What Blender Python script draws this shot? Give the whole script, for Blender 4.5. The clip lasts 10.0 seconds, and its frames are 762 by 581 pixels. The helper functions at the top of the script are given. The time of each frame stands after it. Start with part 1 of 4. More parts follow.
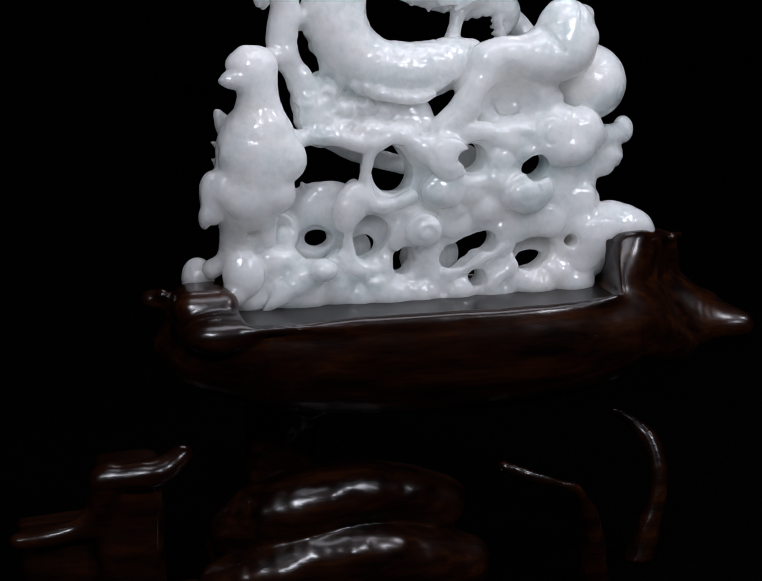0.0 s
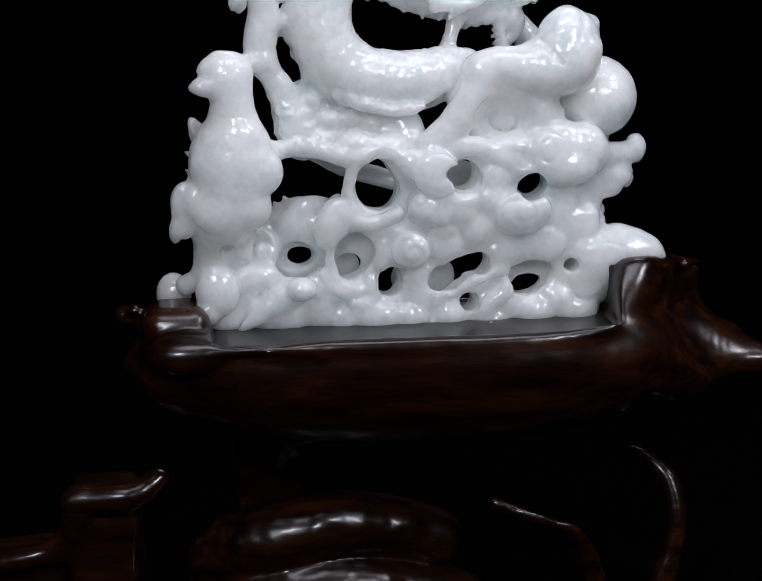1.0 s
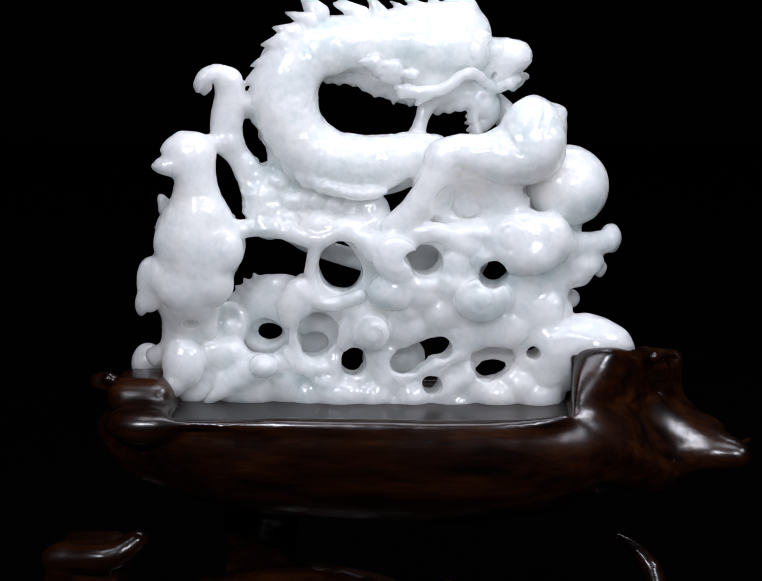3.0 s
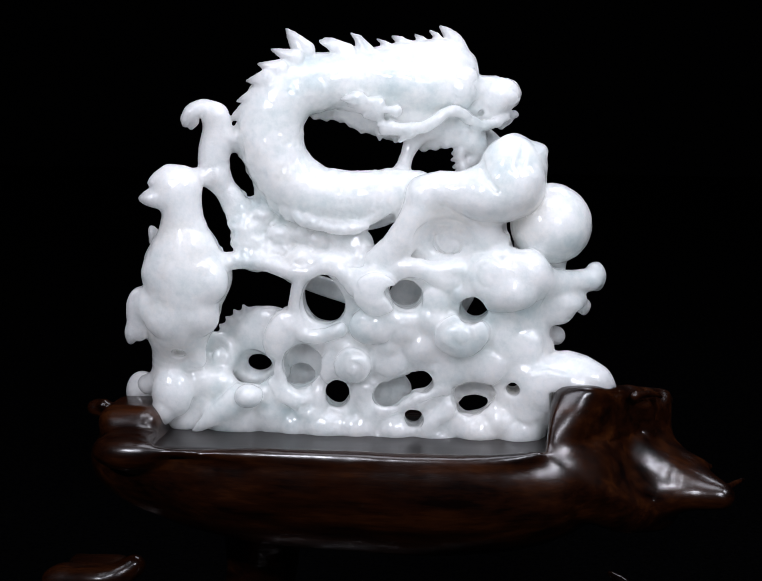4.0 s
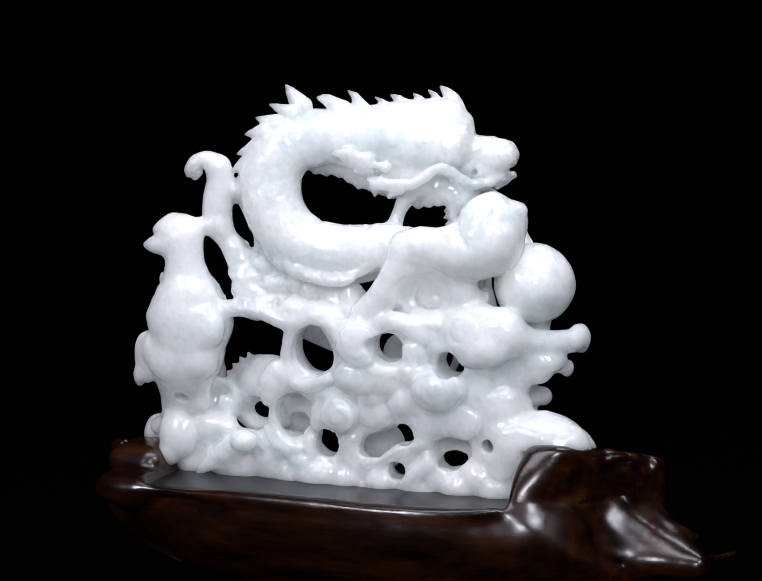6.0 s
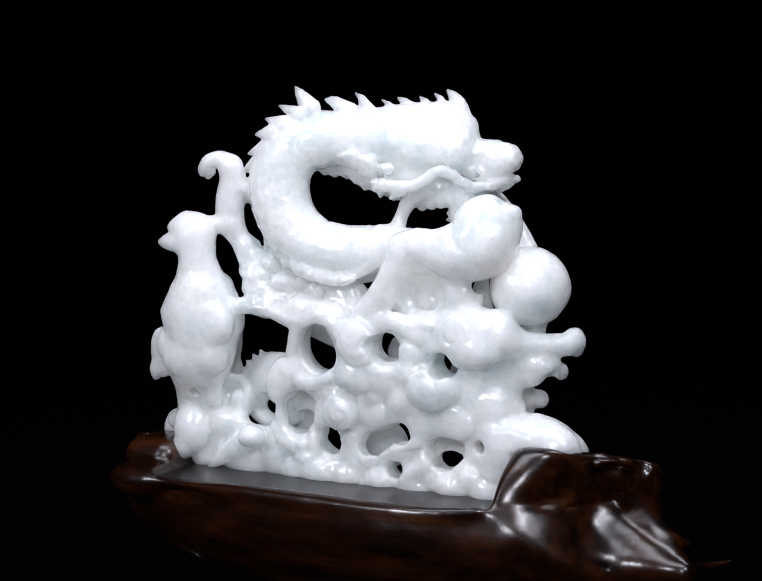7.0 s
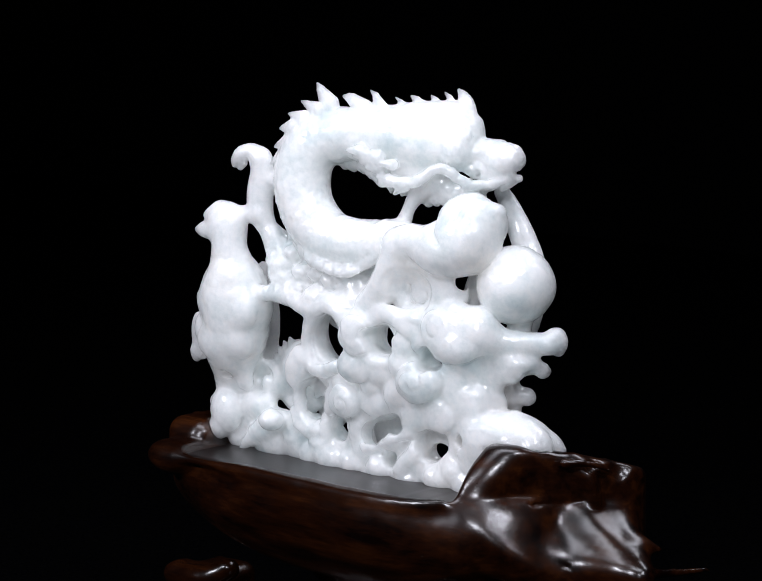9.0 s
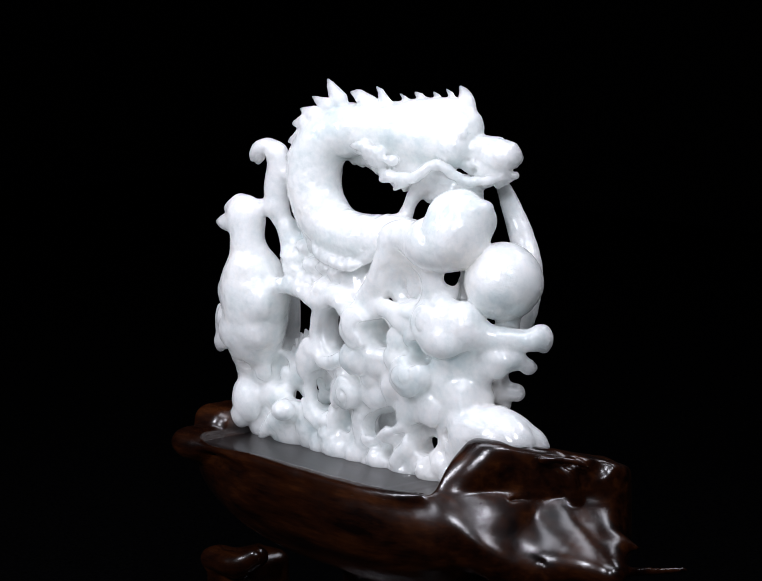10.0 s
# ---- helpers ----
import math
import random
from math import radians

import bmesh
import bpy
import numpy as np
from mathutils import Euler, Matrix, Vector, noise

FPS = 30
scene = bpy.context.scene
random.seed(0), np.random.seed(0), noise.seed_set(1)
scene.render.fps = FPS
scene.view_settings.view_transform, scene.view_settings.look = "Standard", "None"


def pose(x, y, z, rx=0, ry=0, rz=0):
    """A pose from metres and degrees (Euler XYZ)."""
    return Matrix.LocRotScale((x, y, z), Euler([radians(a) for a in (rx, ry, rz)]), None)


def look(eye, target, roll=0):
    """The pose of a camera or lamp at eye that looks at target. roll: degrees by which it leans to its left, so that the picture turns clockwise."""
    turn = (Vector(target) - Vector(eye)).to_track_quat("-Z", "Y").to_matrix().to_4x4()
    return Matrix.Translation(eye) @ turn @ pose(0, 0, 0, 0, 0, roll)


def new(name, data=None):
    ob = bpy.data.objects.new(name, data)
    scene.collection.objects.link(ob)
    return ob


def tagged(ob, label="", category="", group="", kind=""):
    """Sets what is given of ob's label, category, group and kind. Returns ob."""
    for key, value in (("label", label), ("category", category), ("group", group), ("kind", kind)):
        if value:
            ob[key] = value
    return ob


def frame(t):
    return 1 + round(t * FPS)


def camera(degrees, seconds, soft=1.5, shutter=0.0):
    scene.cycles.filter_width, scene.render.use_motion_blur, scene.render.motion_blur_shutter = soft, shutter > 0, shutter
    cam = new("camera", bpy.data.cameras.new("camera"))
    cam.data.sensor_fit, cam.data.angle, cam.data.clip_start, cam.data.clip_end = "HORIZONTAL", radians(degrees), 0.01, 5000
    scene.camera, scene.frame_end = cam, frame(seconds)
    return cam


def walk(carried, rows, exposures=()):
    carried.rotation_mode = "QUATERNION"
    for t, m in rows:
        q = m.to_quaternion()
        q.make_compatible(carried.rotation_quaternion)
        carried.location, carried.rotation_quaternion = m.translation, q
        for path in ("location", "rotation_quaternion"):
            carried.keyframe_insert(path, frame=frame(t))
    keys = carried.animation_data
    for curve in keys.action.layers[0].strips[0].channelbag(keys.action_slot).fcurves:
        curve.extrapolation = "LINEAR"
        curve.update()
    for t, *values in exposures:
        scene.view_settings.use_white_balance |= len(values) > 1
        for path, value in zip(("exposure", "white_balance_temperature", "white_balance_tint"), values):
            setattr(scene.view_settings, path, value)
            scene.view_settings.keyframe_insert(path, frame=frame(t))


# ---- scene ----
cam = camera(16.5, 10.0, soft=1.1)
PATH = [
    (0, (-0.338, -1.59, 0.4275), (0.036, 0.31, -0.0755), -0.9),
    (0.5, (-0.233, -1.525, 0.4155), (0.034, 0.39, -0.0945), -0.9),
    (1, (-0.144, -1.528, 0.4075), (0.018, 0.404, -0.0825), -0.9),
    (1.5, (-0.078, -1.536, 0.4095), (0.007, 0.404, -0.0675), -0.9),
    (2, (-0.008, -1.538, 0.4165), (-0.003, 0.406, -0.0545), -0.8),
    (2.5, (0.071, -1.539, 0.4345), (-0.017, 0.401, -0.0435), -0.8),
    (4, (0.327, -1.532, 0.4525), (-0.058, 0.378, 0.0025), -1.2),
    (4.5, (0.419, -1.519, 0.4495), (-0.074, 0.371, 0.0195), -1.3),
    (5, (0.517, -1.501, 0.4345), (-0.092, 0.362, 0.0405), -1.3),
    (5.5, (0.609, -1.478, 0.4225), (-0.11, 0.35, 0.0515), -1.4),
    (7, (0.875, -1.381, 0.3995), (-0.155, 0.301, 0.0655), -1.4),
    (7.5, (0.96, -1.336, 0.3985), (-0.168, 0.282, 0.0665), -1.4),
    (8, (1.045, -1.287, 0.3965), (-0.177, 0.262, 0.0675), -1.4),
    (8.5, (1.126, -1.234, 0.3955), (-0.185, 0.241, 0.0685), -1.4),
    (9, (1.206, -1.172, 0.3925), (-0.192, 0.221, 0.0695), -1.3),
    (9.5, (1.286, -1.104, 0.3875), (-0.197, 0.2, 0.0705), -1.4),
    (10, (1.363, -1.026, 0.3895), (-0.201, 0.179, 0.0695), -1.5),
]
walk(cam, [(t, look(eye, target, roll)) for t, eye, target, roll in PATH], [(0, -0.4), (2.5, 0.0), (4.5, 0.12), (6.0, 0.14), (7.0, 0.19), (10, 0.25)])

# ---- light: a dark showroom with a softbox above the carving ----
world = bpy.data.worlds.new("dark_room")
scene.world = world
world.use_nodes = True
world.node_tree.nodes["Background"].inputs[0].default_value = (0.5, 0.6, 0.8, 1)
world.node_tree.nodes["Background"].inputs[1].default_value = 0.001


def softbox(name, eye, target, wide, deep, watts, colour):
    data = bpy.data.lights.new(name, "AREA")
    data.shape, data.size, data.size_y, data.energy, data.color = "RECTANGLE", wide, deep, watts, colour
    ob = new(name, data)
    ob.matrix_world = look(eye, target)
    return ob


COOL = (0.925, 0.945, 1.062)
softbox("front_softbox", (-0.50, -1.34, 0.88), (0.0, 0.0, 0.10), 0.16, 0.08, 9.4, COOL)
softbox("right_softbox", (0.74, -1.32, 0.91), (0.02, 0.0, 0.10), 0.16, 0.08, 8.4, COOL)
softbox("side_softbox", (1.04, -0.44, 1.06), (0.06, 0.0, 0.06), 0.26, 0.14, 5.5, COOL)
softbox("overhead_softbox", (0.10, -0.32, 0.94), (0.0, 0.02, 0.10), 0.90, 0.34, 4.8, COOL)
softbox("back_softbox", (0.25, 0.66, 1.05), (0.0, 0.0, 0.16), 0.70, 0.20, 3.0, COOL)


# ---- materials ----
def material(name):
    mat = bpy.data.materials.new(name)
    mat.use_nodes = True
    tree = mat.node_tree
    return mat, tree, tree.nodes["Principled BSDF"]


def noise_node(tree, scale, detail=4.0, rough=0.55, stretch=(1, 1, 1)):
    co = tree.nodes.new("ShaderNodeTexCoord")
    mp = tree.nodes.new("ShaderNodeMapping")
    mp.inputs["Scale"].default_value = stretch
    nz = tree.nodes.new("ShaderNodeTexNoise")
    nz.inputs["Scale"].default_value, nz.inputs["Detail"].default_value, nz.inputs["Roughness"].default_value = scale, detail, rough
    tree.links.new(co.outputs["Object"], mp.inputs["Vector"])
    tree.links.new(mp.outputs["Vector"], nz.inputs["Vector"])
    return nz


def ramp(tree, source, stops):
    rp = tree.nodes.new("ShaderNodeValToRGB")
    while len(rp.color_ramp.elements) < len(stops):
        rp.color_ramp.elements.new(0.5)
    for el, (at, col) in zip(rp.color_ramp.elements, stops):
        el.position, el.color = at, (*col, 1)
    tree.links.new(source, rp.inputs[0])
    return rp


def bump(tree, shader, source, strength, distance, under=None):
    bp = tree.nodes.new("ShaderNodeBump")
    bp.inputs["Strength"].default_value, bp.inputs["Distance"].default_value = strength, distance
    tree.links.new(source, bp.inputs["Height"])
    if under:
        tree.links.new(under.outputs["Normal"], bp.inputs["Normal"])
    tree.links.new(bp.outputs["Normal"], shader.inputs["Normal"])
    return bp


def jade_material():
    mat, tree, sh = material("white_jade")
    cloud = noise_node(tree, 19.0, 5.0, 0.6)
    tint = ramp(tree, cloud.outputs["Fac"], [(0.36, (0.70, 0.765, 0.76)), (0.45, (0.86, 0.885, 0.862)), (0.54, (0.92, 0.93, 0.91)), (0.64, (0.97, 0.94, 0.89))])
    vein = noise_node(tree, 95.0, 6.0, 0.7)
    milk = ramp(tree, vein.outputs["Fac"], [(0.36, (0.84, 0.87, 0.88)), (0.50, (0.935, 0.945, 0.95)), (0.62, (1.0, 0.995, 0.99))])
    mix = tree.nodes.new("ShaderNodeMix")
    mix.data_type, mix.blend_type = "RGBA", "MULTIPLY"
    mix.inputs[0].default_value = 1.0
    tree.links.new(tint.outputs[0], mix.inputs[6])
    tree.links.new(milk.outputs[0], mix.inputs[7])
    tree.links.new(mix.outputs[2], sh.inputs["Base Color"])
    sh.inputs["IOR"].default_value = 1.58
    sh.inputs["Subsurface Weight"].default_value = 1.0
    sh.inputs["Subsurface Radius"].default_value = (1.0, 1.0, 1.0)
    sh.inputs["Subsurface Scale"].default_value = 0.034
    mid = noise_node(tree, 260.0, 2.0, 0.5)
    polish = ramp(tree, cloud.outputs["Fac"], [(0.3, (0.11, 0.11, 0.11)), (0.7, (0.19, 0.19, 0.19))])
    tree.links.new(polish.outputs[0], sh.inputs["Roughness"])
    fine = noise_node(tree, 620.0, 3.0, 0.6)
    b1 = bump(tree, sh, mid.outputs["Fac"], 0.20, 0.0012)
    bump(tree, sh, fine.outputs["Fac"], 0.30, 0.0004, b1)
    return mat


def wood_material():
    mat, tree, sh = material("dark_rosewood")
    grain = noise_node(tree, 9.0, 8.0, 0.65, (1.2, 9, 9))
    tint = ramp(tree, grain.outputs["Fac"], [(0.36, (0.0022, 0.0004, 0.0002)), (0.54, (0.014, 0.0034, 0.0008)), (0.76, (0.046, 0.0125, 0.0026))])
    tree.links.new(tint.outputs[0], sh.inputs["Base Color"])
    wear = noise_node(tree, 35.0, 5.0, 0.6)
    gloss = ramp(tree, wear.outputs["Fac"], [(0.3, (0.32, 0.32, 0.32)), (0.7, (0.42, 0.42, 0.42))])
    tree.links.new(gloss.outputs[0], sh.inputs["Roughness"])
    sh.inputs["Specular IOR Level"].default_value = 0.02
    sh.inputs["Coat Weight"].default_value = 0.85
    sh.inputs["Coat IOR"].default_value = 1.64
    polish = ramp(tree, wear.outputs["Fac"], [(0.3, (0.19, 0.19, 0.19)), (0.7, (0.27, 0.27, 0.27))])
    tree.links.new(polish.outputs[0], sh.inputs["Coat Roughness"])
    b1 = bump(tree, sh, grain.outputs["Fac"], 0.3, 0.0005)
    pore = noise_node(tree, 60.0, 6.0, 0.7, (1.0, 7, 7))
    b2 = bump(tree, sh, pore.outputs["Fac"], 0.25, 0.0003, b1)
    speck = noise_node(tree, 420.0, 3.0, 0.7)
    b3 = bump(tree, sh, speck.outputs["Fac"], 0.18, 0.0002, b2)
    # scattered worm pits
    co = tree.nodes.new("ShaderNodeTexCoord")
    cells = tree.nodes.new("ShaderNodeTexVoronoi")
    cells.inputs["Scale"].default_value, cells.inputs["Randomness"].default_value = 120.0, 1.0
    tree.links.new(co.outputs["Object"], cells.inputs["Vector"])
    pits = ramp(tree, cells.outputs["Distance"], [(0.03, (0, 0, 0)), (0.06, (1, 1, 1))])
    b4 = bump(tree, sh, pits.outputs[0], 0.7, 0.0006, b3)
    for name in ("Normal", "Coat Normal"):
        tree.links.new(b4.outputs["Normal"], sh.inputs[name])
    return mat


def lacquer_material():
    mat, tree, sh = material("lacquered_bed")
    grain = noise_node(tree, 14.0, 6.0, 0.6, (1.0, 8, 8))
    tint = ramp(tree, grain.outputs["Fac"], [(0.35, (0.004, 0.003, 0.003)), (0.65, (0.012, 0.008, 0.007))])
    tree.links.new(tint.outputs[0], sh.inputs["Base Color"])
    sh.inputs["Roughness"].default_value = 0.30
    bump(tree, sh, grain.outputs["Fac"], 0.15, 0.0006)
    return mat


def cloth_material():
    mat, tree, sh = material("black_velvet")
    nz = noise_node(tree, 400.0, 2.0)
    tint = ramp(tree, nz.outputs["Fac"], [(0.3, (0.0006, 0.0006, 0.0007)), (0.7, (0.0016, 0.0016, 0.0018))])
    tree.links.new(tint.outputs[0], sh.inputs["Base Color"])
    sh.inputs["Roughness"].default_value = 1.0
    sh.inputs["Specular IOR Level"].default_value = 0.0
    return mat


JADE, WOOD, LACQUER, VELVET = jade_material(), wood_material(), lacquer_material(), cloth_material()


LATTICE = np.random.RandomState(7).uniform(-1, 1, (32, 32, 32))


def uneven(p):
    """Smooth random heights between -1 and 1 at the places p."""
    i = np.floor(p).astype(int)
    t = p - i
    t = t * t * (3 - 2 * t)
    out = np.zeros(len(p))
    for a in (0, 1):
        for b in (0, 1):
            for c in (0, 1):
                w = (t[:, 0] if a else 1 - t[:, 0]) * (t[:, 1] if b else 1 - t[:, 1]) * (t[:, 2] if c else 1 - t[:, 2])
                out += w * LATTICE[(i[:, 0] + a) % 32, (i[:, 1] + b) % 32, (i[:, 2] + c) % 32]
    return out


# ---- carving tool: a solid modelled from blended rods, lumps and bores, all in millimetres ----
class Clay:
    def __init__(self, low, high, step):
        self.low, self.step = np.array(low, float), step
        self.count = np.ceil((np.array(high) - self.low) / step).astype(int) + 1
        self.field = np.full(self.count, 14.0, np.float32)

    def window(self, low, high):
        a = np.clip(np.floor((np.array(low) - self.low) / self.step).astype(int), 0, self.count)
        b = np.clip(np.ceil((np.array(high) - self.low) / self.step).astype(int) + 1, 0, self.count)
        sl = tuple(slice(i, j) for i, j in zip(a, b))
        ax = [(self.low[k] + self.step * np.arange(a[k], b[k])).astype(np.float32) for k in range(3)]
        return sl, ax[0][:, None, None], ax[1][None, :, None], ax[2][None, None, :]

    def blend(self, sl, d, k, cut=False):
        old = self.field[sl]
        if cut:
            d = -d
            h = np.maximum(k - np.abs(old - d), 0) / k
            self.field[sl] = np.maximum(old, d) + h * h * k * 0.25
        else:
            h = np.maximum(k - np.abs(old - d), 0) / k
            self.field[sl] = np.minimum(old, d) - h * h * k * 0.25

    def rod(self, *knots, k=3.0, cut=False, flat=1.0):
        """A tapered rod through knots (x, y, z, r); flat squeezes its depth."""
        m = max(q[3] for q in knots) + k + 2
        low, high = [min(q[i] for q in knots) - m for i in range(3)], [max(q[i] for q in knots) + m for i in range(3)]
        sl, X, Y, Z = self.window(low, high)
        best = np.full(self.field[sl].shape, 60.0, np.float32)
        for (ax, ay, az, ar), (bx, by, bz, br) in zip(knots, knots[1:]):
            m = max(ar, br) + k + 2
            part, x, y, z = self.window([min(ax, bx) - m, min(ay, by) - m, min(az, bz) - m], [max(ax, bx) + m, max(ay, by) + m, max(az, bz) + m])
            vx, vy, vz = bx - ax, by - ay, bz - az
            t = np.clip(((x - ax) * vx + (y - ay) * vy + (z - az) * vz) / (vx * vx + vy * vy + vz * vz + 1e-6), 0, 1)
            d = np.sqrt((x - ax - t * vx) ** 2 + ((y - ay - t * vy) / flat) ** 2 + (z - az - t * vz) ** 2) - (ar + t * (br - ar))
            inner = tuple(slice(p.start - q.start, p.stop - q.start) for p, q in zip(part, sl))
            best[inner] = np.minimum(best[inner], d)
        self.blend(sl, best, k, cut)

    def curve(self, *knots, k=3.0, cut=False, flat=1.0, fine=3):
        """The same through a smooth curve."""
        pts = [np.array(p, float) for p in knots]
        pts = [2 * pts[0] - pts[1]] + pts + [2 * pts[-1] - pts[-2]]
        out = []
        for a, b, c, d in zip(pts, pts[1:], pts[2:], pts[3:]):
            for i in range(fine):
                t = i / fine
                out.append(0.5 * (2 * b + (c - a) * t + (2 * a - 5 * b + 4 * c - d) * t * t + (3 * b - a - 3 * c + d) * t ** 3))
        out.append(pts[-2])
        self.rod(*[tuple(float(v) for v in p) for p in out], k=k, cut=cut, flat=flat)

    def lump(self, x, y, z, rx, ry, rz, k=3.0, turn=0.0, yaw=0.0, cut=False):
        """An ellipsoid; turn leans it in the face of the carving, yaw turns it about the upright axis, in degrees."""
        m = max(rx, ry, rz) + k + 2
        sl, X, Y, Z = self.window([x - m, y - m, z - m], [x + m, y + m, z + m])
        X, Y, Z = X - x, Y - y, Z - z
        if yaw:
            c, s = math.cos(radians(yaw)), math.sin(radians(yaw))
            X, Y = X * c + Y * s, Y * c - X * s
        if turn:
            c, s = math.cos(radians(turn)), math.sin(radians(turn))
            X, Z = X * c + Z * s, Z * c - X * s
        q = np.sqrt((X / rx) ** 2 + (Y / ry) ** 2 + (Z / rz) ** 2)
        g = np.sqrt((X / rx ** 2) ** 2 + (Y / ry ** 2) ** 2 + (Z / rz ** 2) ** 2)
        self.blend(sl, q * (q - 1) / np.maximum(g, 1e-5), k, cut)

    def slab(self, x0, y0, z0, x1, y1, z1, r, k=3.0, cut=False, yaw=0.0):
        """A block with edges rounded by r, turned about its middle."""
        m = k + 2 + (abs(y1 - y0) / 2 if yaw else 0)
        sl, X, Y, Z = self.window([x0 - m, y0 - m, z0 - m], [x1 + m, y1 + m, z1 + m])
        if yaw:
            c, s, mx, my = math.cos(radians(yaw)), math.sin(radians(yaw)), (x0 + x1) / 2, (y0 + y1) / 2
            X, Y = mx + (X - mx) * c + (Y - my) * s, my + (Y - my) * c - (X - mx) * s
        qx, qy, qz = abs(X - (x0 + x1) / 2) - (x1 - x0) / 2 + r, abs(Y - (y0 + y1) / 2) - (y1 - y0) / 2 + r, abs(Z - (z0 + z1) / 2) - (z1 - z0) / 2 + r
        d = np.sqrt(np.maximum(qx, 0) ** 2 + np.maximum(qy, 0) ** 2 + np.maximum(qz, 0) ** 2) + np.minimum(np.maximum(qx, np.maximum(qy, qz)), 0) - r
        self.blend(sl, d, k, cut)

    def flank(self, x, y, ux, uy, heights, rows, planes, k=4.0):
        """A body whose flank follows a line from x, y; rows: place along it and its reach at the given heights."""
        sl, X, Y, Z = self.window(self.low, self.low + self.step * (self.count - 1))
        s, n = (X - x) * ux + (Y - y) * uy, (X - x) * uy - (Y - y) * ux
        fz, fs = np.linspace(heights[0], heights[-1], 160), np.linspace(rows[0][0], rows[-1][0], 140)
        table = np.array([np.interp(fz, heights, q[1:]) for q in rows])
        table = np.array([np.interp(fs, [q[0] for q in rows], col) for col in table.T]).T
        for axis, wide in ((0, 8), (1, 11)):
            soft = np.exp(-np.linspace(-2, 2, 2 * wide + 1) ** 2)
            pad = np.pad(table, [(wide, wide) if q == axis else (0, 0) for q in (0, 1)], mode="edge")
            table = np.apply_along_axis(lambda line: np.convolve(line, soft / soft.sum(), mode="valid"), axis, pad)
        gs, gz = np.clip((s - fs[0]) / (fs[1] - fs[0]), 0, 138.99), np.clip((Z - fz[0]) / (fz[1] - fz[0]), 0, 158.99)
        i, j = gs.astype(int), gz.astype(int)
        a, b = gs - i, gz - j
        reach = (table[i, j] * (1 - b) + table[i, j + 1] * b) * (1 - a) + (table[i + 1, j] * (1 - b) + table[i + 1, j + 1] * b) * a
        d = 0.7 * (n - reach)
        for a, b, c, e, r in planes:
            q = a * X + b * Y + c * Z - e
            h = np.maximum(r - np.abs(d - q), 0) / r
            d = np.maximum(d, q) + h * h * r * 0.25
        self.blend(sl, d.astype(np.float32), k)

    def plate(self, x, y, z, rx, rz, th, edge=1.5, k=0.9, turn=0.0, yaw=0.0):
        """An oval boss that faces the front, domed a little, with a crisp rounded edge; y is its face."""
        m = max(rx, rz) + k + 2
        sl, X, Y, Z = self.window([x - m, y - k - 3, z - m], [x + m, y + 2 * th + k + 2, z + m])
        X, Y, Z = X - x, Y - y, Z - z + 0 * Y
        if yaw:
            c, s = math.cos(radians(yaw)), math.sin(radians(yaw))
            X, Y = X * c + Y * s, Y * c - X * s
        if turn:
            c, s = math.cos(radians(turn)), math.sin(radians(turn))
            X, Z = X * c + Z * s, Z * c - X * s
        q = np.sqrt((X / rx) ** 2 + (Z / rz) ** 2)
        a = (q - 1) * min(rx, rz) + edge
        b = np.abs(Y - th - 1.6 * q * q) - th + edge
        d = np.sqrt(np.maximum(a, 0) ** 2 + np.maximum(b, 0) ** 2) + np.minimum(np.maximum(a, b), 0) - edge
        self.blend(sl, d, k)

    def pebble(self, x, y, z, rx, ry, rz, size, height):
        """A worked, knobbly skin within an oval region."""
        sl, X, Y, Z = self.window([x - rx, y - ry, z - rz], [x + rx, y + ry, z + rz])
        q = ((X - x) / rx) ** 2 + ((Y - y) / ry) ** 2 + ((Z - z) / rz) ** 2
        f = self.field[sl]
        near = (q < 1) & (np.abs(f) < 4)
        X, Y, Z = (np.broadcast_to(v, f.shape)[near] for v in (X, Y, Z))
        p = np.stack([X, Y, Z], 1) / size
        f[near] -= height * 1.6 * (uneven(p + 5.3) + 0.5 * uneven(2.1 * p + 1.7)) * np.clip(3 * (1 - q[near]), 0, 1)

    def bore(self, x, z, rx, rz, y0, y1, yaw=0.0, k=2.0, turn=0.0):
        """An oval hole from y0 to y1 with rounded lips, seen along its axis."""
        m = max(rx, rz) + k + 2 + abs(y1 - y0) * abs(math.tan(radians(yaw)))
        sl, X, Y, Z = self.window([x - m, y0 - k, z - m], [x + m, y1 + k, z + m])
        X, Z = X - x + (Y - y0) * math.tan(radians(yaw)), Z - z + 0 * Y
        if turn:
            c, s = math.cos(radians(turn)), math.sin(radians(turn))
            X, Z = X * c + Z * s, Z * c - X * s
        d = (np.sqrt((X / rx) ** 2 + (Z / rz) ** 2) - 1) * min(rx, rz)
        d = np.maximum(d, abs(Y - (y0 + y1) / 2) - (y1 - y0) / 2)
        self.blend(sl, d, k, True)

    def mesh(self, name, mat, relief=()):
        """The skin of the solid. relief: rows of size and height of an uneven, hand-worked surface."""
        f = self.field
        s = f < 0
        n = [c - 1 for c in f.shape]
        tot = np.zeros(n, np.int8)
        corners = [(i, j, l) for i in (0, 1) for j in (0, 1) for l in (0, 1)]
        for i, j, l in corners:
            tot += s[i:n[0] + i, j:n[1] + j, l:n[2] + l]
        live = (tot > 0) & (tot < 8)
        cell = np.argwhere(live)
        ids = np.full(n, -1, np.int32)
        ids[live] = np.arange(len(cell))
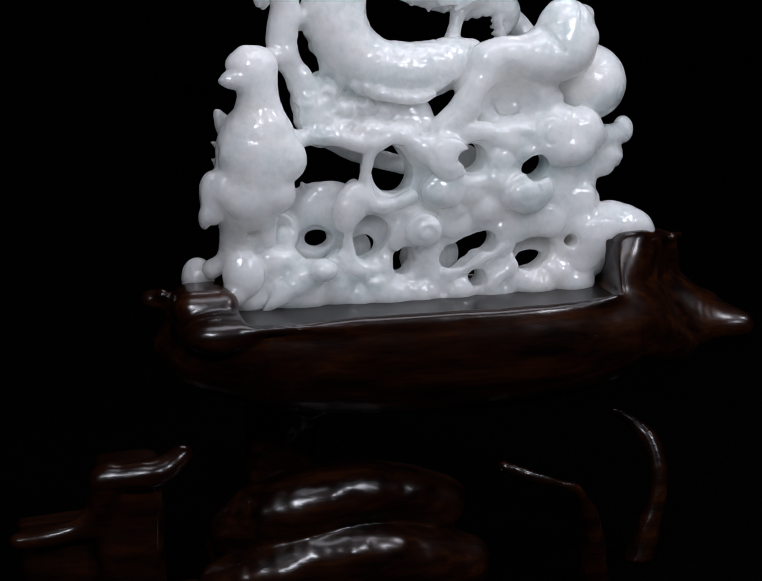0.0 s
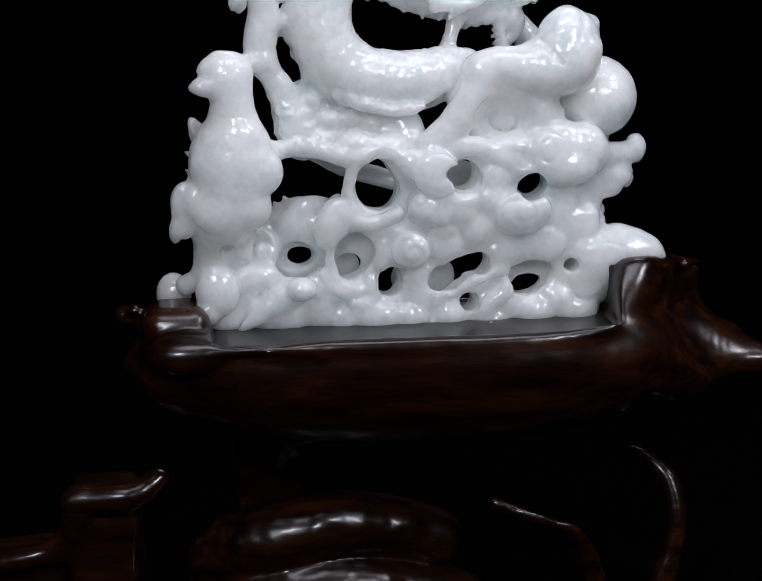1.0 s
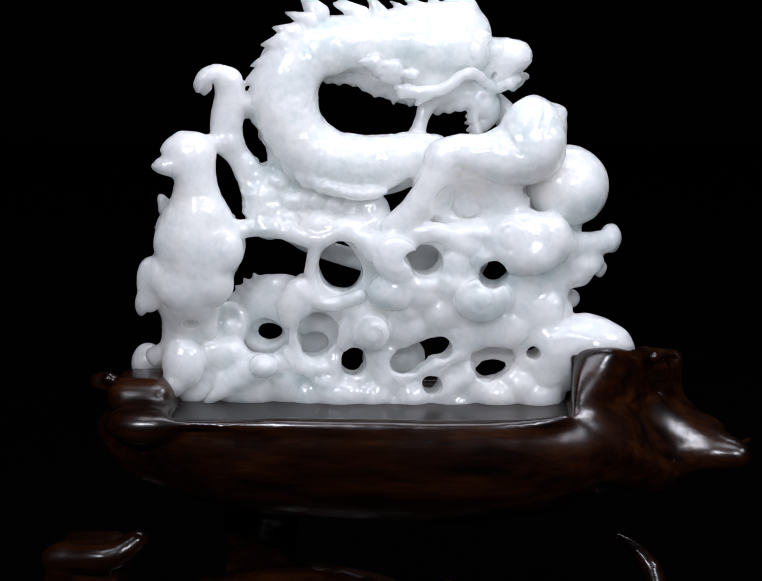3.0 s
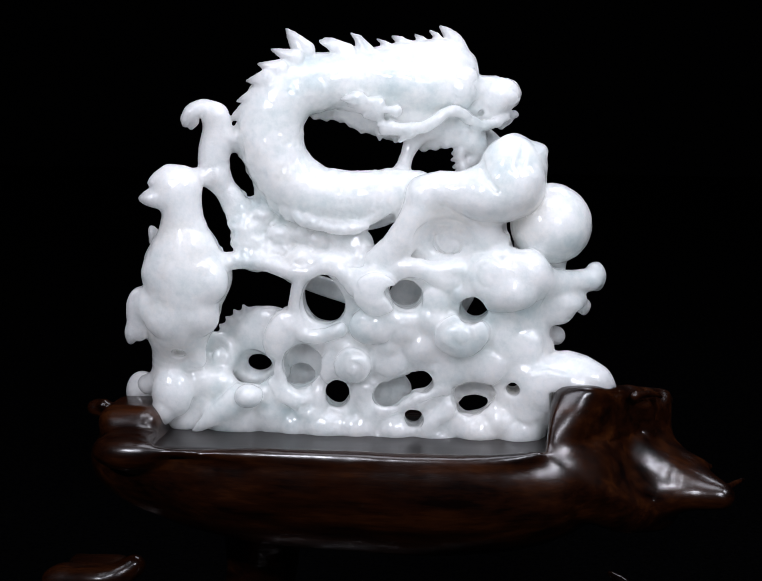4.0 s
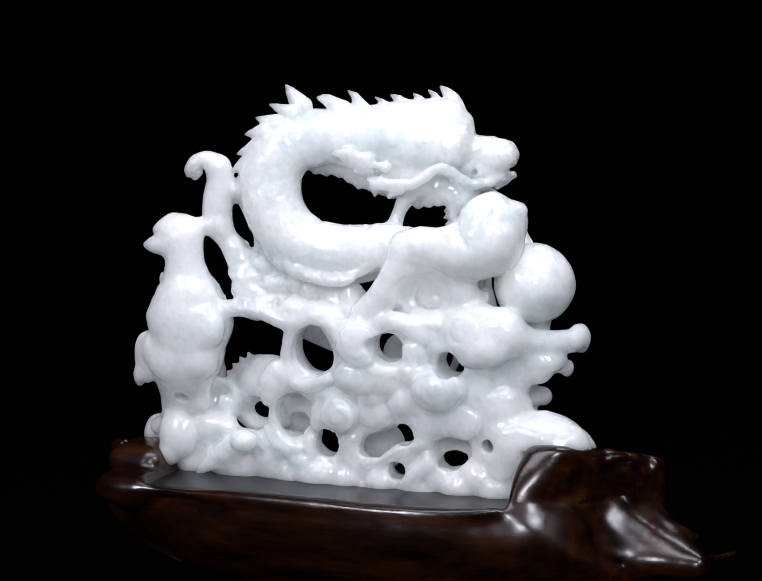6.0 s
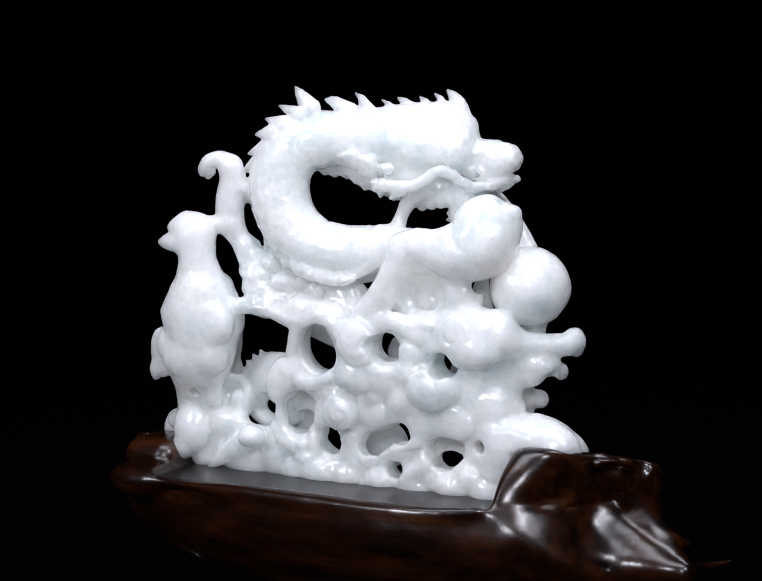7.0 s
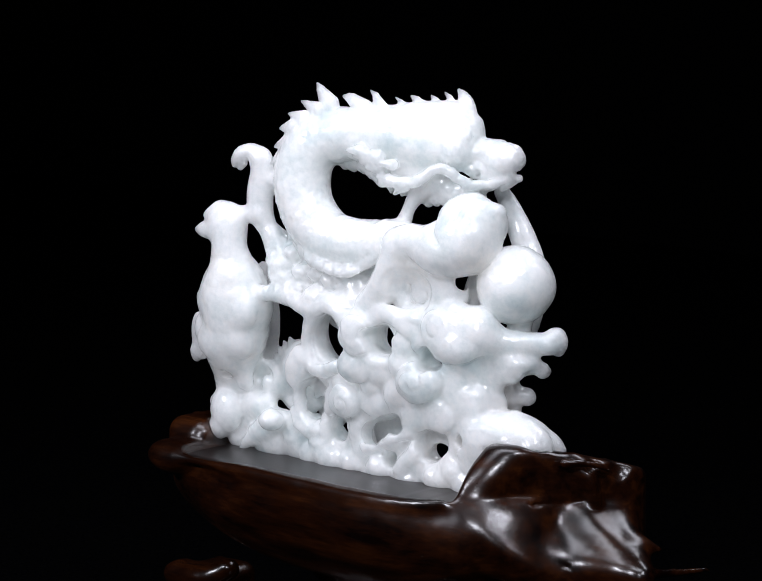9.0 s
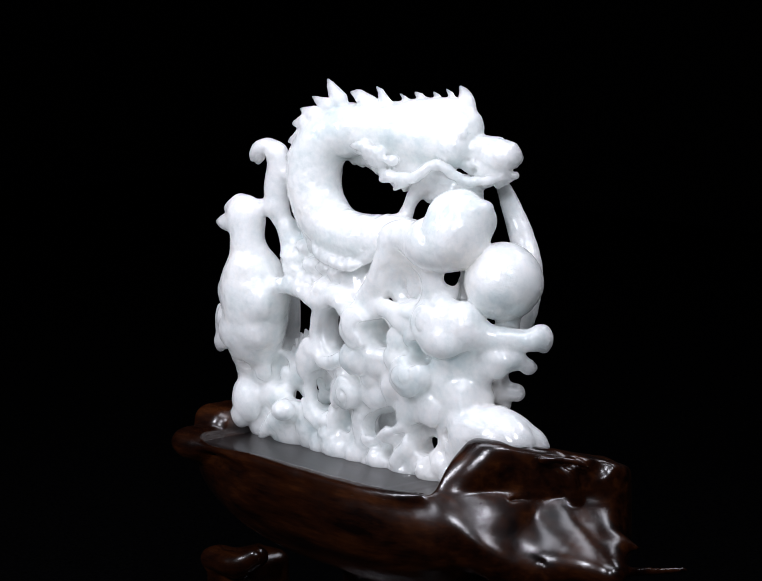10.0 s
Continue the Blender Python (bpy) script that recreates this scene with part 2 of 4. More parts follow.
        acc, num = np.zeros((len(cell), 3)), np.zeros((len(cell), 1))
        val = {c: f[cell[:, 0] + c[0], cell[:, 1] + c[1], cell[:, 2] + c[2]] for c in corners}
        for a in corners:
            for k in range(3):
                if a[k] == 0:
                    b = tuple(1 if q == k else a[q] for q in range(3))
                    va, vb = val[a], val[b]
                    hit = (va < 0) != (vb < 0)
                    t = np.where(hit, va / np.where(hit, va - vb, 1), 0)
                    p = np.array(a, float)[None] + t[:, None] * (np.arange(3) == k)[None]
                    acc += p * hit[:, None]
                    num += hit[:, None]
        vert = self.low + self.step * (cell + acc / np.maximum(num, 1))
        slope = np.stack([sum((1 if c[k] else -1) * val[c] for c in corners) for k in range(3)], 1)
        slope /= np.maximum(np.linalg.norm(slope, axis=1, keepdims=True), 1e-6)
        for size, height in relief:
            vert = vert + slope * height * uneven(vert / size)[:, None]
        vert = vert * 0.001
        quads = []
        for k in range(3):
            u, v = [(1, 2), (2, 0), (0, 1)][k]
            lo = [slice(1, n[q]) for q in range(3)]
            hi = list(lo)
            lo[k], hi[k] = slice(0, n[k]), slice(1, n[k] + 1)
            sa, sb = s[tuple(lo)], s[tuple(hi)]
            cross = np.argwhere(sa != sb)
            inside = sa[tuple(cross.T)]
            base = cross + np.array([0 if q == k else 1 for q in range(3)])

            def at(du, dv):
                p = base.copy()
                p[:, u] -= du
                p[:, v] -= dv
                return ids[p[:, 0], p[:, 1], p[:, 2]]
            q4 = np.stack([at(0, 0), at(1, 0), at(1, 1), at(0, 1)], 1)
            q4[~inside] = q4[~inside][:, ::-1]
            quads.append(q4)
        quads = np.concatenate(quads)
        me = bpy.data.meshes.new(name)
        me.vertices.add(len(vert))
        me.vertices.foreach_set("co", vert.astype(np.float32).ravel())
        me.loops.add(quads.size)
        me.loops.foreach_set("vertex_index", quads.ravel().astype(np.int32))
        me.polygons.add(len(quads))
        me.polygons.foreach_set("loop_start", np.arange(0, quads.size, 4, dtype=np.int32))
        me.polygons.foreach_set("use_smooth", np.ones(len(quads), bool))
        me.update(calc_edges=True)
        me.materials.append(mat)
        return me


# ---- the jade carving ----
jade = Clay((-165, -34, -3), (170, 92, 262), 0.95)


def scroll(x, y, z, rx, rz, turns, r, start, hand):
    """An incised cloud scroll that winds in to its middle."""
    steps = int(12 * turns)
    pts = []
    for i in range(steps + 1):
        a, q = radians(start) + hand * 2 * math.pi * turns * i / steps, 1 - 0.8 * i / steps
        pts.append((x + rx * q * math.cos(a), y + 2.2 * q - 2.5, z + rz * q * math.sin(a), r))
    jade.rod(*pts, k=1.8, cut=True)


# rocky foot and the pierced cloud wall
jade.slab(-110, 4, -2, 118, 16, 22, 5, k=4)
jade.slab(-96, 0, -2, 108, 12, 5, 2, k=3)
jade.slab(-42.9, -3, -2, 116.1, 14, 66.7, 5, k=4)
jade.slab(-35.7, -4, 52.9, 81.8, 14, 101.5, 6, k=4)
jade.slab(-0.3, -2, 85.1, 117.8, 14, 108.6, 6, k=5)
jade.lump(93.1, 8, 59.9, 23.4, 12, 17.9, k=6)
jade.lump(93.4, 8, 81.2, 21.7, 12, 17.8, k=6)
# domed shell at the shoulder end, with the incised ribs of its back
jade.lump(125.8, 13, 28.9, 34.9, 19, 23.8, k=4)
jade.lump(113.6, 5, 34.2, 19, 13, 17.2, k=4)
jade.curve((130.8, 16, 46.2, 4.8), (143, 22, 40.8, 5.4), (153.2, 30, 27.1, 4.8), k=4)
jade.lump(145, 26, 26.1, 12.5, 13, 14.4, k=3)
jade.lump(135.6, 20, 17.8, 25.6, 14, 17.9, k=4)
jade.curve((112, -6, 42.3, 1.5), (120.9, -5, 43.8, 1.8), (132.2, -2, 40.6, 1.5), k=3)
jade.plate(108.7, -6, 24.5, 10.7, 13, 6, 1.3, k=2.4)
# rocks along the foot
jade.lump(-140.2, 15, 17.8, 10.3, 11, 14.1, k=3)
jade.lump(-114.3, -8, 25, 13.4, 9, 16, k=2)
jade.lump(-120.3, -9, 12.8, 8, 8, 8.6, k=2)
jade.rod((-132.7, 2, 27.2, 6.2), (-115.6, -2, 37.1, 5.6), (-99.5, -4, 44.8, 3.7), k=2)
jade.lump(-99.6, 4, 14.3, 14.6, 8, 18.6, k=2)
jade.lump(-109.3, 0, 6.7, 11.3, 7, 9.9, k=2)
jade.curve((-101.1, -7, 0.4, 1.8), (-94.2, -7, 5.6, 4.3), (-85.1, -6, 12.3, 6.8), (-75.8, -4, 18.6, 9.2), (-66.6, -2, 24.4, 10.4), k=2)
jade.lump(-80.5, -1, 11.9, 16.8, 8, 10.5, k=3)
jade.lump(-76.2, 0, 5.5, 19.5, 8, 11.7, k=2)
jade.lump(-64.3, -12, 25.7, 8.8, 9, 7.3, k=2)
jade.lump(-52.7, 2, 14.4, 14.3, 9, 21.5, k=2)
jade.curve((-61.1, -7, 13, 1.2), (-62.7, -7, 5, 1.4), (-61.1, -6, -3.1, 1.2), k=2.5, cut=True)
jade.rod((-50.8, -4, 33.3, 3), (-45.9, -5, 24.4, 3.7), (-36.4, -5, 18.7, 3), k=2)
jade.lump(-39, 1, 2.8, 12, 8, 11, k=2)
jade.lump(-18.8, -1, 4.6, 17.6, 8, 10.3, k=2)
jade.lump(-27, 0, 13.3, 11.3, 8, 6.7, k=2)
jade.lump(1.7, 0, 4, 14.3, 8, 9.1, k=2)
jade.lump(10.9, 2, 13.4, 9.2, 8, 10.3, k=2)
jade.lump(25.3, 1, 3.6, 11.1, 9, 10.9, k=2)
jade.lump(50.1, 2, -1.3, 13.8, 8, 7.8, k=2)
jade.lump(77.2, 1, 4.7, 14.3, 9, 9.9, k=2)
jade.lump(91, 2, 12.1, 11, 9, 10.1, k=2)
jade.lump(101.7, 2, 3.5, 12.3, 9, 10.1, k=2)
jade.rod((8.6, -2, -2.9, 2.4), (14.7, -4, 0.3, 3), (19.1, -2, -3.8, 2.4), k=2)
jade.rod((51.3, -2, -5.8, 1.8), (61.3, -4, -3, 2.7), (68.5, -2, -5.3, 1.8), k=2)
# cloud bosses and scrolls of the wall
jade.plate(-9.5, -8, 42.8, 10.9, 12, 6, 1.3, k=2.4)
jade.plate(1.6, -13.5, 46.3, 11.5, 11.1, 7, 0.9, k=2.4)
jade.plate(5.1, -15.5, 45.4, 7.7, 7.5, 4, 1.3, k=2.4)
scroll(2.5, -13.2, 45.4, 9.6, 9.3, 1.1, 1.2, 120, 1)
jade.plate(22.6, -7, 47.4, 11.5, 9, 6, 1.3, k=2.4)
jade.plate(14.3, -13.5, 71.5, 14.3, 11.9, 7, 1.3, k=2.4, turn=10)
jade.plate(10, -15, 70.7, 8.9, 7.7, 4, 1.3, k=2.4)
jade.plate(18.2, -17, 92.3, 14.5, 13.3, 8, 1.3, k=2.4, turn=-15)
jade.lump(11.7, -4, 95.9, 16.1, 11, 9.6, k=2.5)
jade.curve((4.8, -16, 99.1, 1), (9, -18, 89, 1.2), (19.1, -18, 81, 1.2), (31.2, -16, 89.6, 1), k=2.5, cut=True)
jade.plate(57.5, -7.5, 64.7, 19, 16.6, 8, 1.3, k=2.4)
jade.plate(69.3, -14, 66.8, 17, 13.3, 7, 0.9, k=2.4, turn=8)
jade.plate(67.2, -16, 66.6, 9.4, 7.7, 4, 1.3, k=2.4)
scroll(68, -13.6, 66.4, 13.8, 10.9, 0.9, 1.2, 160, -1)
jade.plate(64.4, -6, 45.8, 24.7, 13.7, 8, 1.3, k=2.4, turn=8)
jade.plate(80.3, -7.5, 45.2, 15.2, 11.3, 7, 1.3, k=2.4)
jade.plate(60.1, -7.5, 41, 12.7, 7.7, 6, 1.3, k=2.4)
jade.curve((45.2, -9, 52.2, 1), (58.1, -11, 44.2, 1.2), (73.5, -11, 41.4, 1.2), (90, -9, 47, 1), k=2.5, cut=True)
jade.lump(44.1, 0, 56.1, 12.3, 9, 12, k=2)
jade.lump(30.5, -1, 68, 13, 9, 11.4, k=2.5)
jade.lump(49.8, -2, 75.3, 10.3, 9, 10.1, k=2.5)
jade.lump(71.8, -2, 91.5, 10.9, 9, 7.7, k=2.5)
jade.plate(52.2, -9, 87.6, 8.2, 7.7, 6, 1.3, k=2.4)
jade.lump(22.4, -1, 56.8, 9.1, 8, 6.6, k=2)
jade.lump(-4.5, -1, 56.9, 13.2, 8, 7.8, k=2)
jade.lump(-21.9, 0, 21.4, 5.9, 7, 12.2, k=2)
jade.lump(8, 2, 25.8, 9.2, 8, 15.7, k=2.5)
jade.lump(35.2, 1, 21.4, 9.2, 8, 9, k=2)
jade.rod((17.7, -4, 17, 4.2), (37.2, -5, 26.1, 4.5), (58.9, -4, 31.8, 3.6), k=3)
jade.rod((45.3, -2, 7.2, 5.4), (58.3, -3, 17.6, 5.1), (63.1, -3, 25.6, 4.2), k=3)
# rolled ridges round the upper openings
jade.curve((-2.3, -6, 101.8, 4.8), (-11, -6, 106.4, 4.8), (-22.1, -6, 105.3, 4.5), (-30.3, -6, 98.5, 4.2), (-34.5, -6, 86, 3.9), (-34.9, -6, 73.6, 4.2), (-29.8, -6, 63.6, 4.8), (-18.2, -7, 63.2, 4.5), (-6.6, -8, 68.6, 5.1), k=2, flat=0.8)
jade.curve((-2, -5, 101, 6), (12.5, -6, 100.3, 7.8), (24.5, -4, 103.5, 6.6), (35.8, -5, 107.2, 5.9), (48.2, -5, 106.2, 6.5), (60.2, -4, 99, 6.5), (71.9, -2, 97, 5.3), k=2.5, flat=0.8)
jade.curve((23.4, -6, 96.9, 4.5), (18.8, -7, 87.1, 5.4), (26.4, -7, 76.8, 5.4), (38.5, -6, 75, 4.2), k=2)
# strut, pale lobe and toothed fan beside the wall
jade.curve((-35.3, -5, 73.3, 4.2), (-40.4, -4, 55.8, 5.2), (-45.5, -3, 39.6, 4.9), (-41.7, -3, 25.7, 4.6), (-30.2, -4, 21.9, 4.3), k=3)
jade.plate(-43.7, -11, 64, 8.7, 15.1, 7, 1.3, k=2.4, turn=-16)
jade.lump(-46.7, -3, 62.1, 9.2, 8, 15.8, k=2, turn=-16)
jade.lump(-62.9, 15, 50.2, 27.5, 6.5, 25.9, k=2)
jade.lump(-55, 12, 56.9, 20.8, 7, 20.2, k=3)
jade.rod((-86.8, 14, 50.8, 3.4), (-92.1, 14, 50.9, 1.2), k=2)
jade.rod((-85.6, 14, 56.1, 3.4), (-90.7, 14, 57.3, 1.2), k=2)
jade.rod((-83.3, 14, 61.1, 3.4), (-87.7, 14, 63.4, 1.2), k=2)
jade.rod((-79.8, 14, 65.5, 3.4), (-83.5, 14, 68.8, 1.2), k=2)
jade.rod((-75.5, 14, 69.1, 3.4), (-78.3, 14, 73.2, 1.2), k=2)
jade.rod((-70.5, 14, 71.8, 3.4), (-72.2, 14, 76.4, 1.2), k=2)
jade.lump(-65.9, 2, 39.8, 12.7, 14, 11, k=2, cut=True)
jade.bore(-51.8, 39.7, 7.2, 5.2, -30, 60, yaw=14, k=2)
jade.lump(-92.1, 8, 45.2, 16.1, 9, 15.4, k=4)
jade.lump(-94.2, 2, 30, 19.4, 9, 11.1, k=4)
jade.lump(-88.3, -2, 49.7, 10, 11, 10.7, k=4, cut=True)
jade.lump(-86.3, 6, 44.7, 5, 4, 6.2, k=2)
# bird with folded wings
jade.lump(-106.3, -11, 157.9, 15.7, 9.5, 11.2, k=3)
jade.curve((-112.8, -12, 163.1, 4.8), (-118, -14, 160.2, 3.3), (-120.5, -15, 159.1, 1.8), k=2.5)
jade.curve((-111.3, -13, 149.8, 7.9), (-119.8, -16, 149.8, 5.7), (-125.2, -18, 149.6, 2.7), k=2.5)
jade.rod((-110.3, -10, 165.3, 4.2), (-96.6, -8, 162.3, 4.2), (-93.4, -4, 160.2, 4.2), k=3)
jade.curve((-103.6, -10, 152.6, 13.6), (-102.5, -11, 138.1, 12.7), (-102.3, -9, 122.3, 17), (-103.2, -6, 105.5, 25), (-106.2, -4, 83.8, 24.5), (-109.9, -3, 67.1, 20.3), (-114.9, -2, 52.1, 12.9), (-119, 0, 37.4, 9.3), k=4, flat=0.9)
jade.lump(-86.6, -4, 100.2, 10.9, 11, 15.2, k=8)
jade.lump(-114.4, -16, 101.5, 14.5, 9, 13.4, k=3)
jade.lump(-88.4, -16, 98, 14.5, 9, 15.1, k=4)
jade.lump(-112.9, -19, 75.8, 14, 7, 14, k=2)
jade.lump(-125.3, -14, 81.9, 8.1, 7, 12.2, k=2)
jade.lump(-93.7, -13, 76.3, 13.1, 10, 13.4, k=3)
jade.lump(-99.7, -18, 120.5, 12.5, 8, 10.9, k=4)
jade.lump(-111.8, -9, 59.5, 10.7, 8, 8, k=2)
jade.plate(-132.5, -17, 75.4, 7.8, 16.5, 6, 1.3, k=2.4)
jade.lump(-138.1, -12, 64.5, 3.8, 5, 8, k=2)
jade.lump(-131.4, -9, 80.6, 8.8, 7, 10.4, k=3)
jade.curve((-102.1, -4, 62, 9.2), (-98.2, -4, 52.8, 5.5), (-97.2, -4, 45.9, 4.9), k=4)
jade.bore(-108, 51.5, 4.3, 3.1, -30, -5, yaw=0, k=2)
jade.curve((-124, -17, 82.6, 1.2), (-117.4, -20, 90.4, 1.5), (-107.1, -21, 93.6, 1.5), (-97.8, -20, 90.7, 1.2), k=3)
jade.curve((-105.1, -20, 111.4, 1.2), (-95.7, -21, 108.9, 1.5), (-86.7, -19, 111.3, 1.2), k=3)
# leaf behind the bird, with a lobed edge
jade.lump(-108, 25, 88, 14, 5, 36, k=4)
jade.rod((-104, 22, 58, 10), (-100, 12, 28, 10), k=5)
jade.rod((-117.9, 4, 117.2, 4.1), (-121.3, 3, 122.3, 2.3), (-124.7, 2, 127.4, 0.9), k=2)
jade.rod((-123, 4, 103.3, 4.1), (-126.6, 3, 105.7, 2.3), (-130.3, 2, 108, 0.9), k=2)
jade.rod((-124.5, 4, 92.1, 4.1), (-127.6, 3, 94.7, 2.3), (-130.6, 2, 97.3, 0.9), k=2)
jade.rod((-121.9, 4, 112.2, 4.1), (-124.5, 3, 115.4, 2.3), (-127, 2, 118.6, 0.9), k=2)
jade.lump(-126, 3, 122.2, 2.2, 4, 6.7, k=2, turn=8)
# bridge and hooked stem
jade.curve((-86, -7, 108.3, 8.5), (-76.6, -6, 109.4, 6.1), (-66.1, -4, 109.8, 5.4), (-50.4, -3, 107.8, 5.7), (-35.7, -4, 103, 6), (-24.1, -5, 103.1, 4.8), k=2.5)
jade.curve((-100, -6, 193.6, 1.8), (-99.3, -5, 197.8, 3.6), (-94.7, -3, 202.1, 5.1), (-88.5, 0, 202.8, 5.7), (-82.3, 2, 198.4, 7.2), k=2.5)
jade.rod((-96.7, -4, 191.9, 2.1), (-95, -3, 195.1, 3), k=2)
jade.curve((-83.3, 2, 197.7, 8.1), (-82.1, 3, 188.5, 9.4), (-84, 2, 177.9, 10), (-84.8, 2, 167.1, 9.7), (-82.8, 2, 158, 9.1), (-77.4, 3, 148.8, 7.3), (-72.5, 5, 136.2, 9.1), (-69.1, 7, 123.6, 11.6), (-65.2, 7, 114.5, 10.3), k=2.5, flat=0.8)
jade.rod((-94, -4, 161.7, 4.8), (-88, -1, 161.4, 6.1), k=3)
jade.rod((-92.2, -3, 160.1, 4.2), (-83.6, 0, 161.4, 6.7), k=3)
jade.rod((-71.7, 4, 145.7, 7.9), (-66.7, 6, 127, 12.8), (-60, 6, 112.4, 12.2), k=4)
jade.rod((-79, 3, 184.9, 5.4), (-68.5, 5, 183, 5.4), k=3)
# knobbly rock under the coil
jade.lump(-48.8, 11, 117.4, 25.6, 12, 14.6, k=4)
jade.lump(-23.8, 13, 114.9, 22.2, 12, 15.8, k=4)
jade.lump(-61, 10, 128, 15.7, 11, 15.8, k=4)
jade.lump(-54.9, 12, 138.7, 12.4, 10, 10.3, k=4)
jade.lump(-7.3, 12, 118.9, 18.9, 11, 12.1, k=4)
jade.lump(-39.7, 14, 131.1, 19.1, 10, 12.1, k=4)
jade.lump(-3.7, 10, 110.2, 18.8, 12, 10.9, k=4)
jade.lump(-29.6, 2, 110.7, 13, 10, 8.4, k=2.5)
jade.lump(-45.2, 2, 125.5, 8, 7, 6.6, k=2)
jade.lump(-33.1, 4, 125.6, 7.3, 7, 6, k=2)
jade.lump(-55.2, 4, 137, 6.6, 7, 5.4, k=2)
jade.lump(-20.8, 5, 121.2, 7.3, 7, 7.2, k=2)
jade.lump(-50.4, 2, 114.5, 9.3, 7, 5.4, k=2)
jade.lump(-13, 0, 108.7, 14.4, 9, 7.2, k=2.5)
# dragon: coiled body
jade.curve((38.3, 20, 152.7, 10.2), (24.2, 15, 150.7, 13.8), (9.3, 12, 147.9, 15.9), (-5.9, 10, 146.9, 17.1), (-23, 9, 148.9, 18.1), (-37.4, 8, 156.9, 19), (-46.9, 8, 169.7, 19.6), (-50.3, 9, 184.7, 19.9), (-48, 11, 199.7, 19.9), (-40.1, 15, 211.4, 19.9), (-27.1, 20, 215.9, 18.6), (-9.4, 26, 217.2, 16.8), (10.5, 33, 219.7, 16.8), (30.4, 40, 220.7, 18), (47.5, 46, 221.1, 18.7), (57.2, 50, 219.9, 15.1), k=3, flat=0.9)
jade.curve((-22.6, 18, 215, 15.6), (-5.5, 24, 218.2, 16.2), (17.4, 31, 216.5, 17.4), (40.9, 36, 212.4, 16.8), (57.8, 42, 208.9, 14.4), k=4)
# lappets of the belly fringe and the ribbon that closes it
jade.curve((-59, 8, 159, 3), (-55.7, 5, 152.2, 3.9), (-52.7, 6, 145.1, 2.1), k=2)
jade.curve((-51.9, 4, 151.1, 3), (-48.1, 1, 144.6, 3.9), (-44.2, 2, 138, 2.1), k=2)
jade.curve((-43.9, 1, 146.2, 3), (-39.4, -2, 140.2, 3.9), (-34.5, -1, 134.6, 2.1), k=2)
jade.curve((-35.4, -1, 142.5, 3), (-30.5, -4, 137, 3.9), (-25, -3, 132.1, 2.1), k=2)
jade.curve((-27, -2, 138.7, 3), (-21.6, -5, 133.8, 3.9), (-15.4, -4, 130.1, 2.1), k=2)
jade.curve((-18.8, -2, 136, 3), (-13.1, -5, 131.7, 3.9), (-6.4, -4, 129, 2.1), k=2)
jade.curve((-10.6, -1, 133.9, 3), (-4.7, -4, 130.3, 3.9), (2.4, -3, 129, 2.1), k=2)
jade.curve((-2.8, 0, 133.2, 3), (3.2, -3, 130.7, 3.9), (10.4, -2, 131.5, 2.1), k=2)
jade.curve((-3.2, 1, 130.9, 2.7), (7.6, 2, 133.3, 3.6), (18, 4, 138.8, 3.9), (28.2, 7, 146.1, 3.6), (36.2, 12, 154, 3.3), k=2)
jade.curve((1.6, 10, 128.2, 2.4), (15.2, 12, 130.5, 2.7), (27.3, 14, 135.7, 2.7), k=2)
jade.lump(0.8, 24, 117.8, 6.2, 5, 3.9, k=2)
jade.rod((-66.6, 6, 184.8, 4.8), (-74.2, 5, 185.9, 1.5), k=2)
jade.rod((-66.8, 6, 178.6, 4.8), (-74.6, 5, 176.1, 1.5), k=2)
jade.rod((-66.4, 6, 171.9, 4.8), (-72.9, 5, 168.8, 1.5), k=2)
jade.rod((-63.5, 6, 163.4, 4.8), (-65.9, 5, 157.1, 1.5), k=2)
jade.rod((-56.7, 6, 153.8, 4.8), (-59.8, 5, 146.5, 1.5), k=2)
# dragon: back spines
jade.rod((-30.2, 16, 236.3, 7.6), (-36.5, 15, 245.1, 3.6), (-39.9, 15, 249.5, 1), k=2, flat=0.7)
jade.rod((-34.1, 9, 232.6, 5.8), (-43, 8, 236.1, 2.7), (-47.6, 8, 237.9, 1), k=2, flat=0.7)
jade.rod((-42.6, 4, 227.1, 5.8), (-50.9, 3, 228.8, 2.7), (-55.2, 3, 229.7, 1), k=2, flat=0.7)
jade.rod((-50, 2, 221.2, 5.8), (-57.8, 1, 220.1, 2.7), (-61.9, 1, 219.6, 1), k=2, flat=0.7)
jade.rod((-55.5, 3, 211.9, 5.8), (-63.8, 2, 208.8, 2.7), (-68.1, 2, 207.2, 1.1), k=2, flat=0.7)
jade.rod((-61.4, 5, 202.4, 6.3), (-69.5, 4, 197.9, 3), (-73.8, 4, 195.5, 1.1), k=2, flat=0.7)
jade.rod((-67.4, 7, 189.8, 5.4), (-71, 6, 188.4, 2.5), (-72.9, 6, 187.6, 1.1), k=2, flat=0.7)
jade.rod((-12.5, 20, 237.6, 3), (-20, 20, 241.7, 1.2), k=2)
jade.rod((-4.8, 23, 234.3, 6), (-13.7, 22, 240.6, 3), (-17.5, 22, 242.4, 1.5), k=2)
jade.rod((6.2, 27, 234.9, 5.8), (2.1, 27, 242.1, 2.9), (-2.3, 27, 245.3, 1), k=2, flat=0.7)
jade.rod((20.9, 35, 232.6, 4.5), (16.7, 35, 238.4, 2.3), (12.3, 35, 240.9, 1.1), k=2, flat=0.7)
